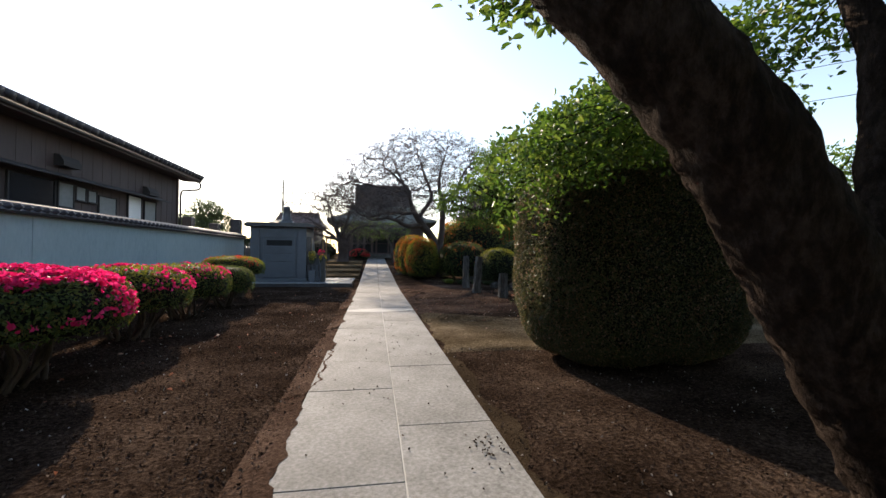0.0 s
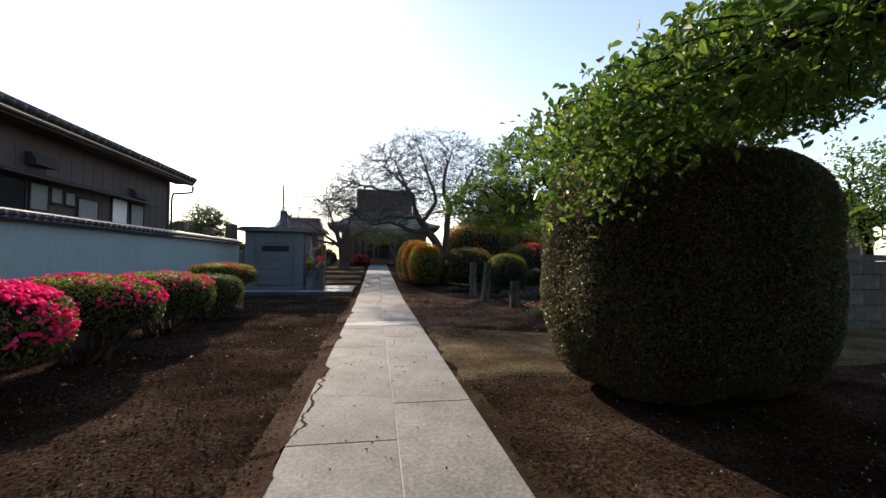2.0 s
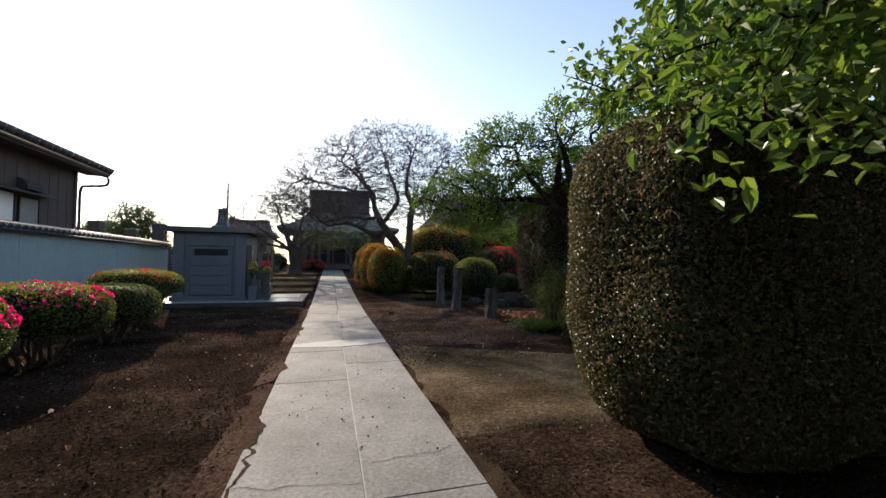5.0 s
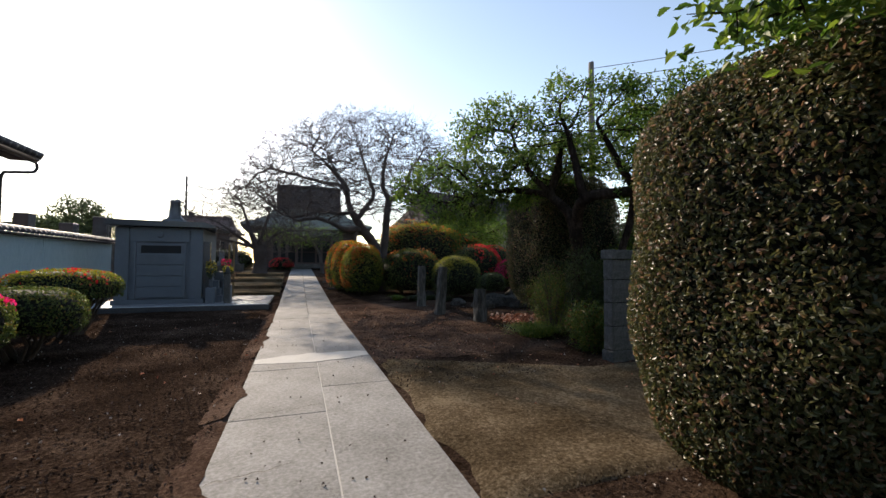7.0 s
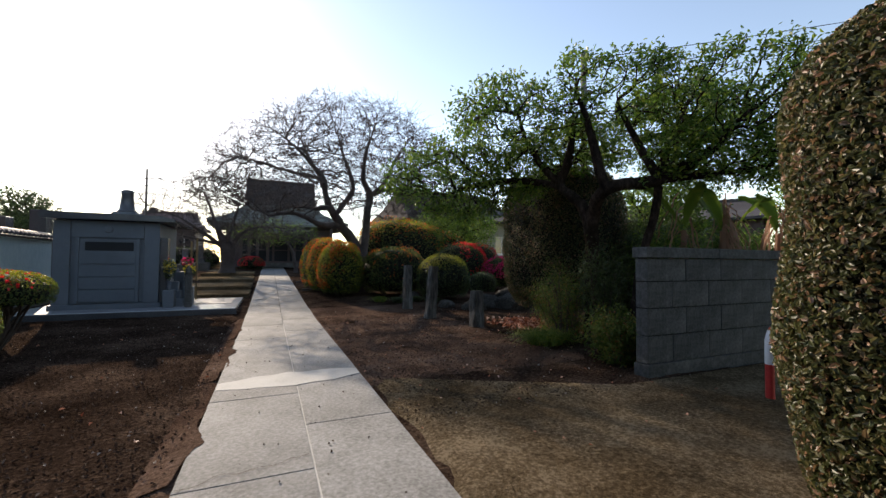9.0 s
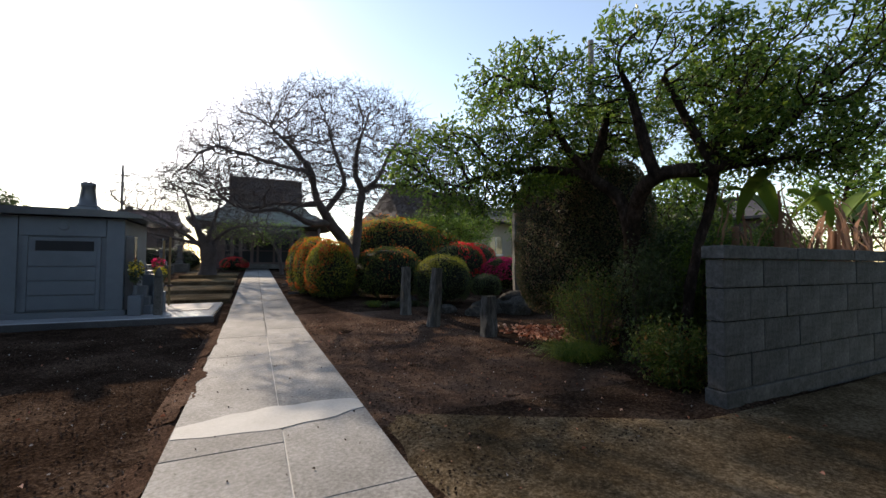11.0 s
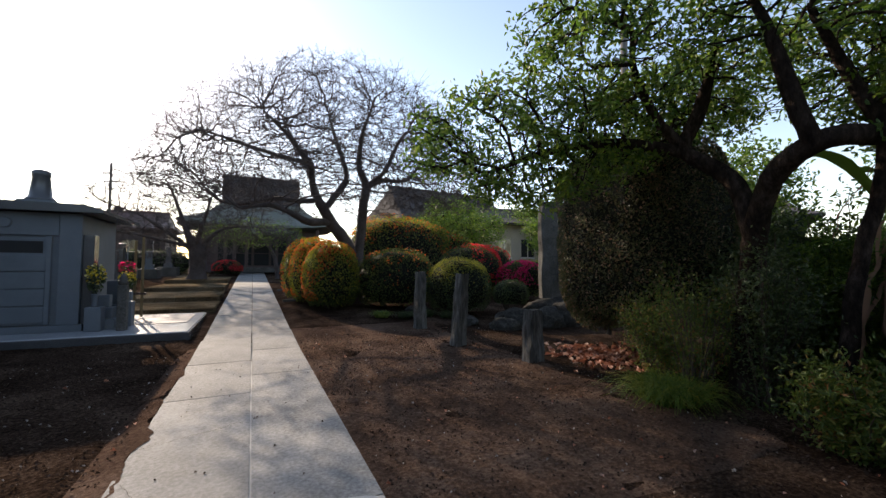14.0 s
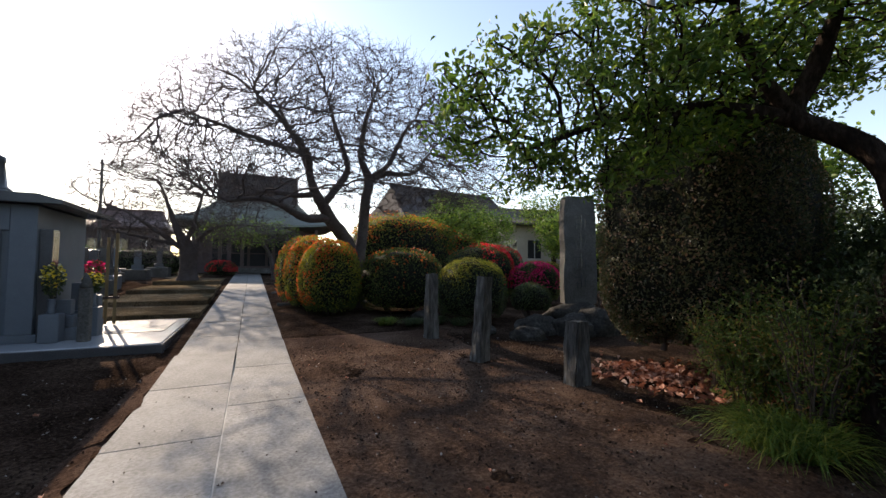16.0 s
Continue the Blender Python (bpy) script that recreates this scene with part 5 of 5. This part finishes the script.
# great bare tree behind the azalea domes
v = ellipsoid_points((2.7, 21.0, 3.2), (5.7, 3.5, 4.95), 19000, rt, 0.35)
v = v[(v[:, 2] > 3.2 + 0.07 * np.abs(v[:, 0] - 2.2)) & (v[:, 2] < 6.9 + 0.42 * (v[:, 0] + 0.9))]
tree("bare_tree", (3.6, 22.9, 0.2), "wide bare-branched tree with a twin crooked trunk", [
    [(3.7, 23.0, -0.1, 0.34), (3.5, 22.9, 1.5, 0.28), (3.3, 22.8, 2.34, 0.23), (2.7, 22.4, 3.02, 0.21), (2.3, 22.0, 3.54, 0.17), (2.03, 21.8, 3.94, 0.13), (1.89, 21.6, 4.34, 0.11), (1.78, 21.2, 4.79, 0.10), (1.17, 20.6, 5.28, 0.07), (0.77, 20.2, 5.58, 0.05), (0.33, 19.8, 5.8, 0.03)],
    [(3.65, 22.95, 1.0, 0.2), (3.78, 22.8, 2.35, 0.18), (3.81, 22.5, 3.72, 0.165), (3.87, 22.3, 4.44, 0.15), (3.54, 22.0, 4.96, 0.11), (3.46, 21.7, 5.48, 0.085), (3.46, 21.3, 6.07, 0.065), (3.67, 20.8, 6.85, 0.03)],
    [(2.57, 22.3, 3.12, 0.14), (1.81, 21.6, 3.0, 0.12), (1.34, 21.0, 3.12, 0.09), (0.66, 20.5, 3.31, 0.07), (-0.17, 20.0, 3.1, 0.04)],
    [(2.4, 22.0, 3.54, 0.12), (3.07, 22.0, 4.55, 0.10), (2.94, 22.0, 5.25, 0.08), (2.64, 21.7, 5.83, 0.06), (2.35, 21.4, 6.61, 0.03)],
    [(1.78, 21.2, 4.79, 0.075), (0.99, 20.6, 4.75, 0.065), (0.19, 20.2, 4.82, 0.05), (-0.44, 19.8, 4.88, 0.04), (-1.01, 19.5, 4.95, 0.025)],
    [(2.04, 21.8, 3.72, 0.09), (1.42, 22.0, 3.7, 0.08), (0.81, 22.2, 3.79, 0.06), (-0.27, 22.4, 3.51, 0.045), (-0.75, 22.5, 3.6, 0.03)],
    [(3.87, 22.3, 4.44, 0.10), (4.42, 22.0, 4.69, 0.085), (5.26, 21.8, 4.74, 0.06), (5.81, 21.5, 5.62, 0.035)],
    [(3.9, 22.3, 4.5, 0.10), (4.35, 21.8, 4.89, 0.08), (4.64, 21.2, 5.75, 0.06), (4.99, 20.8, 6.39, 0.035)],
    [(1.89, 21.6, 4.34, 0.075), (1.6, 21.9, 5.2, 0.06), (1.2, 22.3, 6.1, 0.04), (0.9, 22.5, 6.8, 0.025)],
], v, GREYBARK, 53, sides=5, twig=(6, 0.42, 0.0045), step=0.14, reach=1.4, kill=0.17, wiggle=0.42, lift=0.03, tip=0.0065, power=2.3, rounds=220, most=30000)

# lesser bare tree by the terraces, with a pollarded trunk
v = np.vstack((ellipsoid_points((-3.1, 32.6, 4.3), (4.5, 2.4, 2.7), 5200, rt, 0.25), ellipsoid_points((0.0, 33.0, 3.4), (2.6, 1.6, 0.9), 500, rt)))
tree("bare_tree", (-2.7, 34.0, 0.7), "bare pollarded tree with a thick dark trunk", [
    [(-2.6, 34.0, 0.6, 0.55), (-2.55, 34.0, 1.4, 0.4), (-2.6, 34.0, 2.4, 0.42), (-3.0, 33.8, 3.2, 0.2), (-3.4, 33.6, 4.4, 0.1), (-3.8, 33.4, 5.6, 0.06)],
    [(-2.5, 34.0, 2.2, 0.2), (-1.9, 33.8, 3.2, 0.12), (-1.0, 33.5, 3.7, 0.07), (0.4, 33.2, 3.8, 0.04)],
    [(-2.8, 33.9, 2.4, 0.14), (-3.9, 33.6, 3.3, 0.1), (-5.2, 33.2, 4.2, 0.05), (-6.6, 32.8, 4.7, 0.03)],
    [(-2.9, 33.9, 2.6, 0.12), (-4.2, 33.2, 2.9, 0.08), (-5.6, 32.6, 3.2, 0.05), (-7.0, 32.2, 3.4, 0.03)],
    [(-2.7, 33.8, 2.6, 0.13), (-2.2, 33.0, 4.0, 0.09), (-1.8, 32.4, 5.4, 0.05)],
], v, GREYBARK, 54, sides=5, twig=(6, 0.55, 0.007), step=0.22, reach=2.2, kill=0.28, wiggle=0.45, tip=0.009, rounds=160, most=9000)
v = ellipsoid_points((0.2, 35.5, 3.6), (3.2, 1.6, 0.9), 420, rt)
tree("garden_tree", (1.7, 36.5, 0.75), "low layered tree with thin green leaf before the temple", [
    [(1.7, 36.5, 0.6, 0.14), (1.5, 36.4, 2.0, 0.11), (0.9, 36.1, 3.1, 0.08), (0.0, 35.8, 3.6, 0.05)],
], v, GREYBARK, 55, EVERGREEN, 0.10, 8, 0.03, step=0.25, reach=2.2, kill=0.3, wiggle=0.35, tip=0.009, scatter=0.16)

# leafy trees on the garden's edge and far off
def leafy(name, at, height, spread, label, seed, leaf=EVERGREEN, second=None, size=0.16, n=420, per=9, low=0.35, flat=0.42):
    rng = np.random.default_rng(seed)
    x, y, z = at
    v_ = np.vstack([ellipsoid_points((x + rng.uniform(-0.5, 0.5) * spread, y + rng.uniform(-0.5, 0.5) * spread, z + height * rng.uniform(low + 0.15, 0.84)), (spread * 0.55, spread * 0.55, height * flat * 0.45), n // 4, rng) for _ in range(4)])
    tree(name, at, label, [[(x, y, z - 0.1, height * 0.035), (x + 0.1, y, z + height * 0.3, height * 0.026), (x - 0.05, y + 0.1, z + height * 0.6, height * 0.016)]], v_, BARK, seed, leaf, size, per, 0.04, step=height * 0.045, reach=height * 0.4, kill=height * 0.05, wiggle=0.35, tip=0.012, scatter=height * 0.035, second=second)


leafy("tree", (-16.5, 46, 0.9), 6.0, 3.6, "dark round-crowned evergreen tree far off", 61, DARKLEAF, None, 0.2, 500, 14, 0.2)
leafy("tree", (-21.0, 49, 0.9), 5.4, 3.2, "dark evergreen tree far off", 62, DARKLEAF, None, 0.2, 500, 14, 0.2)
leafy("garden_tree", (8.2, 27.5, 0.3), 5.0, 2.2, "slender green garden tree", 63, EVERGREEN, FRESH, 0.13, 420, 18)
leafy("garden_tree", (11.8, 29.0, 0.3), 5.6, 2.4, "green garden tree behind the azaleas", 64, EVERGREEN, FRESH, 0.13, 420, 18)
leafy("garden_tree", (14.5, 24.0, 0.2), 4.6, 2.2, "green garden tree beyond the stone tablet", 65, EVERGREEN, FRESH, 0.13, 380, 18)
leafy("garden_tree", (12.0, 14.5, 0.0), 4.6, 2.4, "green garden tree beyond the round hedge", 66, EVERGREEN, FRESH, 0.12, 420, 18)
leafy("tree", (15.5, 11.5, 0.0), 5.2, 3.0, "green tree behind the banana plants", 67, FRESH, None, 0.14, 480, 9)
leafy("tree", (17.0, 6.5, 0.0), 5.0, 3.0, "green tree across the lane", 68, FRESH, EVERGREEN, 0.14, 480, 9)
leafy("tree", (20.0, 32.0, 0.5), 6.5, 3.4, "green tree in a neighbouring garden", 69, EVERGREEN, None, 0.18, 420, 9)

# added trees, never in view: they keep skylight off the hedge front
leafy("tree", (4.5, -3.4, 0.0), 8.0, 3.8, "broad unseen tree added behind the entrance to block skylight", 71, EVERGREEN, None, 0.26, 620, 26, 0.08, 0.6)
leafy("tree", (0.5, -7.0, 0.0), 9.0, 4.2, "broad unseen tree added behind the entrance to block skylight", 72, EVERGREEN, None, 0.26, 620, 26, 0.08, 0.6)
leafy("tree", (9.0, -3.5, 0.0), 8.5, 4.0, "broad unseen tree added beside the entrance lane to block skylight", 73, EVERGREEN, None, 0.26, 620, 26, 0.08, 0.6)

# ---- banana plants behind the block wall ----
def banana(at, seed, label):
    rng = np.random.default_rng(seed)
    b = thing("banana_plant", label, "banana plant", at=at, group="banana plants")
    part("stalk", lathe([(0.10, -0.05), (0.08, 0.8), (0.06, 1.7), (0.045, 2.15)], 8), DRY, b, smooth=True)
    for k in range(24):
        a = rng.uniform(0, 2 * np.pi)
        green = k < 2
        off, flare, wide = (0.0, 0.0, 0.12) if green else (rng.uniform(-0.9, 0.6), rng.uniform(0.05, 0.5), rng.uniform(0.008, 0.026))
        ln = rng.uniform(1.1, 1.6) if green else rng.uniform(0.9, 1.5)
        m = 9
        verts, faces = [], []
        for i in range(m):
            u = i / (m - 1)
            if green:
                rr, zz = 0.05 + ln * 0.5 * u, 2.2 + ln * (1.0 * u - 0.5 * u * u)
            else:
                rr, zz = 0.06 + flare * math.sin(u * 2.0) + rng.normal(0, 0.03), 2.3 + off - ln * u
            wd = wide * math.sin(math.pi * min(0.98, 0.06 + u * 0.9)) + 0.01
            px_, py_ = math.cos(a), math.sin(a)
            for sgn in (-1, 0, 1):
                verts.append((px_ * rr - py_ * wd * sgn, py_ * rr + px_ * wd * sgn, zz + (0.08 * abs(sgn) if green else 0.0) + rng.normal(0, 0.012)))
        for i in range(m - 1):
            for j in range(2):
                q = i * 3 + j
                faces += [q, q + 1, q + 4, q + 3]
        part("leaf", raw_mesh("leaf", verts, faces, 4, BANANA if green else DRY, True), BANANA, b, "" if green else "dry hanging brown leaf")


for k, (x, y) in enumerate(((6.9, 10.0), (7.7, 9.8), (8.5, 10.1), (9.3, 9.7), (10.2, 10.0), (11.3, 9.9), (12.4, 10.3))):
    banana((x, y, 0), 70 + k, "banana plant with dry brown stalks and green leaves")

# ---- loose shrubs, grass and litter by the round hedge ----
def loose_bush(name, at, half, label, leaf, seed, n, size, stems=22):
    rng = np.random.default_rng(seed)
    b = thing(name, label, "shrub", at=at)
    lp = []
    for k in range(stems):
        a, rr = rng.uniform(0, 2 * np.pi), rng.uniform(0.1, 1.0) ** 0.6
        top = np.array((half[0] * rr * math.cos(a), half[1] * rr * math.sin(a), half[2] * (1.05 - 0.45 * rr) * rng.uniform(0.7, 1.05)))
        q = smooth_line([(top[0] * 0.25, top[1] * 0.25, -0.03, 0.011), (top[0] * 0.55, top[1] * 0.55, top[2] * 0.55, 0.008), (*top, 0.004)], 0.12, 0.012, rng)
        vs_, fs_ = tubes([(q[:, :3], q[:, 3])], 5)
        part("stem", raw_mesh("stem", vs_, fs_, 4, STEM, True), STEM, b)
        w = rng.choice(len(q), n // stems, p=np.arange(1, len(q) + 1) / np.arange(1, len(q) + 1).sum())
        lp.append(q[w, :3] + rng.normal(0, 0.11, (len(w), 3)))
    lp = np.vstack(lp)
    lp[:, 2] = np.maximum(lp[:, 2], 0.04)
    part("leaves", leaves("leaves", lp, unit(rng.normal(0, 0.6, lp.shape) + (0, 0, 0.8)), size, leaf, rng, 0.36, 0.5, droop=0.6), leaf, b, kind="stuff")


loose_bush("nandina_bush", (4.85, 9.62, 0), (0.55, 0.5, 0.85), "low feathery bush beside the block wall", NANDINA, 81, 4600, 0.06)
loose_bush("nandina_bush", (5.2, 11.25, 0), (0.5, 0.5, 1.75), "tall feathery bush with russet leaf tips", NANDINA, 82, 2800, 0.05, 26)
# darker leaf on the next two: the tree canopy's shade is in their colour
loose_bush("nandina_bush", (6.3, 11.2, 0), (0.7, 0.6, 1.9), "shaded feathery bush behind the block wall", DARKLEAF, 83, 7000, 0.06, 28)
loose_bush("garden_bush", (5.45, 10.6, 0), (0.5, 0.45, 2.3), "tall feathery bush before the garden tree trunk", DARKLEAF, 87, 4600, 0.055, 24)
loose_bush("garden_bush", (7.1, 10.5, 0), (0.8, 0.6, 2.7), "tall leafy bush beside the banana plants", EVERGREEN, 88, 9000, 0.08, 32)
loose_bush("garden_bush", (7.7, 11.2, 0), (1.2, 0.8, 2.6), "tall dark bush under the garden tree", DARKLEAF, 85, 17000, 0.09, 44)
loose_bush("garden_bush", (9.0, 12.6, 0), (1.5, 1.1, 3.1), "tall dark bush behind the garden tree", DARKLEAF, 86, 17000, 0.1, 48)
for k, (x, y) in enumerate(((8.4, 10.5), (9.7, 10.8), (11.0, 11.0), (12.4, 11.4))):
    loose_bush("garden_bush", (x, y, 0), (0.9, 0.7, 2.6), "tall green bush behind the block wall", EVERGREEN, 110 + k, 11000, 0.09, 30)
loose_bush("nandina_bush", (5.6, 12.0, 0), (0.55, 0.5, 1.5), "feathery bush against the round hedge", NANDINA, 84, 5200, 0.055, 24)


def grass_clump(name, at, r, h, n, seed, label, mat):
    rng = np.random.default_rng(seed)
    verts, faces = [], []
    for k in range(n):
        a = rng.uniform(0, 2 * np.pi)
        b0 = r * 0.45 * math.sqrt(rng.uniform(0, 1))
        ba = rng.uniform(0, 2 * np.pi)
        bx, by = b0 * math.cos(ba), b0 * math.sin(ba)
        ln = h * rng.uniform(0.7, 1.35)
        out = r * rng.uniform(0.35, 0.95)
        wd = rng.uniform(0.005, 0.010)
        i0 = len(verts)
        for i in range(5):
            u = i / 4
            x = bx + math.cos(a) * out * u
            y = by + math.sin(a) * out * u
            z = max(ln * (1.9 * u - 1.6 * u * u), 0.01)
            w = wd * (1 - u * 0.9)
            verts += [(x - math.sin(a) * w, y + math.cos(a) * w, z), (x + math.sin(a) * w, y - math.cos(a) * w, z)]
        for i in range(4):
            q = i0 + i * 2
            faces += [q, q + 1, q + 3, q + 2]
    solo(name, raw_mesh(name, verts, faces, 4, mat), mat, label, "grass", at=pose(*at), kind="stuff")


grass_clump("grass_clump", (4.7, 11.25, 0), 0.72, 0.36, 1000, 91, "arching clump of bright green ornamental grass", GRASS)
for k, (x, y) in enumerate(((3.6, 19.3), (4.2, 19.0), (4.9, 19.1), (5.4, 18.7))):
    grass_clump("grass_clump", (x, y, ground_z(y)), 0.4, 0.28, 420, 93 + k, "low strappy green groundcover", (GRASS, DARKLEAF, DARKLEAF, DARKLEAF)[k])


def scatter_leaves(name, cx, cy, rx, ry, n, size, mat, seed, label, z=0.03, avoid=True, heap=0.0):
    rng = np.random.default_rng(seed)
    x = cx + rng.normal(0, 0.5, n) * rx
    y = cy + rng.normal(0, 0.5, n) * ry
    if not heap:
        x, y = cx + rng.uniform(-1, 1, n) * rx, cy + rng.uniform(-1, 1, n) * ry
    if avoid:
        keep = (x < PATH_L - 0.05) | (x > PATH_R + 0.05)
        x, y = x[keep], y[keep]
    pts = np.stack((x, y, [ground_z(q) + z + heap * rng.uniform(0, 1) for q in y]), axis=1)
    solo(name, leaves(name, pts, np.tile((0.0, 0.0, 1.0), (len(pts), 1)), size, mat, rng, 0.6, 0.35 if heap or mat is LITTER else 0.9, 0.5), mat, label, "leaf litter", kind="stuff")


scatter_leaves("leaf_litter", 5.8, 13.2, 0.8, 0.85, 600, 0.10, LITTER, 101, "heap of pink and russet fallen leaves", 0.02, True, 0.08)
scatter_leaves("leaf_litter", 6.2, 12.2, 0.8, 0.4, 140, 0.11, LITTER, 102, "fallen russet leaves", 0.02, True, 0.04)
scatter_leaves("soil_crumbs", -2.4, 7.5, 2.4, 9.0, 14000, 0.028, BITS, 103, "crumbs and bark chips on the soil", 0.018)
scatter_leaves("soil_crumbs", 2.9, 3.2, 2.6, 3.0, 7000, 0.024, BITS, 104, "crumbs and bark chips on the soil", 0.018)
scatter_leaves("soil_crumbs", 3.2, 13.0, 2.6, 4.4, 7000, 0.026, BITS, 105, "crumbs and fallen bits on the soil", 0.018)
scatter_leaves("fallen_leaves", 2.6, 12.5, 2.4, 5.0, 160, 0.036, LITTER, 106, "scattered dry leaves on the soil", 0.03)
scatter_leaves("fallen_leaves", -2.2, 7.0, 2.0, 8.0, 60, 0.06, LITTER, 107, "scattered dry leaves on the soil", 0.03)


def bits_on_path(seed):
    rng = np.random.default_rng(seed)
    x, y = rng.uniform(PATH_L + 0.1, PATH_R - 0.08, 130), rng.uniform(0.5, 15, 130)
    x = np.concatenate((x, rng.normal(0.88, 0.07, 40)))
    y = np.concatenate((y, rng.normal(3.0, 0.12, 40)))
    pts = np.stack((x, y, np.full(len(x), 0.037)), axis=1)
    return leaves("path_bits", pts, np.tile((0.0, 0.0, 1.0), (len(x), 1)), 0.022, BITS, rng, 0.7, 0.5, 0.6)


solo("path_bits", bits_on_path(108), BITS, "small dark seeds and leaf bits on the path", "leaf litter", kind="stuff")

# ---- posts, rocks and the stone tablet ----
def rough_post(at, h, w, tilt, seed, label):
    bm = bmesh.new()
    bmesh.ops.create_cube(bm, size=1.0, matrix=Matrix.Translation((0, 0, h / 2 - 0.05)) @ Matrix.Diagonal((w, w * 0.9, h + 0.1, 1)))
    bmesh.ops.subdivide_edges(bm, edges=bm.edges[:], cuts=13, use_grid_fill=True)
    for v in bm.verts:
        r = Vector((v.co.x, v.co.y, 0))
        k = 1 - 0.18 * (abs(r.x) > w * 0.44 and abs(r.y) > w * 0.39)
        v.co.x *= k
        v.co.y *= k
        d = noise.noise_vector(Vector((v.co.x * 5 + seed, v.co.y * 5, v.co.z * 3.0)))
        e = noise.noise_vector(Vector((v.co.x * 14 + seed, v.co.y * 14, v.co.z * 7)))
        taper = 1.06 - 0.14 * v.co.z / h
        v.co += Vector((d.x * 0.026 + e.x * 0.010, d.y * 0.026 + e.y * 0.010, (d.z * 0.02 + e.z * 0.012) if v.co.z > h * 0.9 else 0))
        v.co.x *= taper
        v.co.y *= taper
    solo("stone_post", bm, POST, label, "post", at=pose(*at, *tilt), group="weathered posts by the garden")


rough_post((4.03, 17.45, ground_z(17.4)), 1.42, 0.25, (0, 0, 8), 1.0, "upright weathered grey post")
rough_post((3.93, 15.2, 0), 1.43, 0.24, (1, 4, 20), 5.0, "leaning rough-hewn grey post")
rough_post((4.45, 13.5, 0), 0.86, 0.27, (0, 1, 5), 9.0, "short weathered grey post")


def rock(at, half, seed, label):
    bm = bmesh.new()
    bmesh.ops.create_icosphere(bm, subdivisions=4, radius=1.0)
    for v in bm.verts:
        q = v.co.copy()
        v.co = q * (1 + 0.28 * noise.noise(q * 1.3 + Vector((seed, 0, 0))) + 0.12 * noise.noise(q * 3.5 + Vector((0, seed, 0))))
        v.co = Vector((v.co.x * half[0], v.co.y * half[1], v.co.z * half[2]))
    solo("rock", bm, ROCK, label, "rock", at=pose(*at), group="garden rocks", smooth=True)


for k, (x, y, z, a, b, c) in enumerate(((6.8, 17.2, 0.1, 0.6, 0.45, 0.35), (7.5, 16.7, 0.1, 0.55, 0.5, 0.4), (6.1, 16.7, 0.05, 0.4, 0.35, 0.22), (8.2, 16.6, 0.15, 0.7, 0.5, 0.5), (8.6, 17.8, 0.2, 1.0, 0.7, 0.45), (9.4, 17.0, 0.1, 0.6, 0.5, 0.4), (5.5, 17.6, 0.08, 0.3, 0.28, 0.16), (5.0, 20.0, 0.15, 0.4, 0.3, 0.22))):
    rock((x, y, z), (a, b, c), k * 3.1, "rough dark garden rock")

tablet = thing("stone_tablet", "tall inscribed grey stone tablet on a rock base", "stone tablet", at=(8.75, 17.9, 0.6), turn=-14)
tb = bmesh.new()
bmesh.ops.create_cube(tb, size=1.0, matrix=Matrix.Translation((0, 0, 1.5)) @ Matrix.Diagonal((0.98, 0.28, 3.0, 1)))
bmesh.ops.subdivide_edges(tb, edges=tb.edges[:], cuts=9, use_grid_fill=True)
for v in tb.verts:
    d = noise.noise_vector(v.co * 1.7)
    v.co += Vector((d.x * 0.05, d.y * 0.012, d.z * 0.05))
    if v.co.z > 2.7:
        v.co.x *= 0.9
part("slab", tb, STONE, tablet)
for k, zc in enumerate((2.3, 1.75, 1.2, 0.65)):
    for dx, dz, w, h in ((-0.08, 0.1, 0.26, 0.018), (0, 0, 0.018, 0.36), (-0.07, -0.08, 0.18, 0.014), (0.12, -0.05, 0.014, 0.22), (-0.13, -0.12, 0.016, 0.16)):
        part("carved_stroke", box(0.02 + dx - w / 2, 0.02 + dx + w / 2, -0.158, -0.13, zc + dz - h / 2, zc + dz + h / 2), DARKSTONE, tablet)
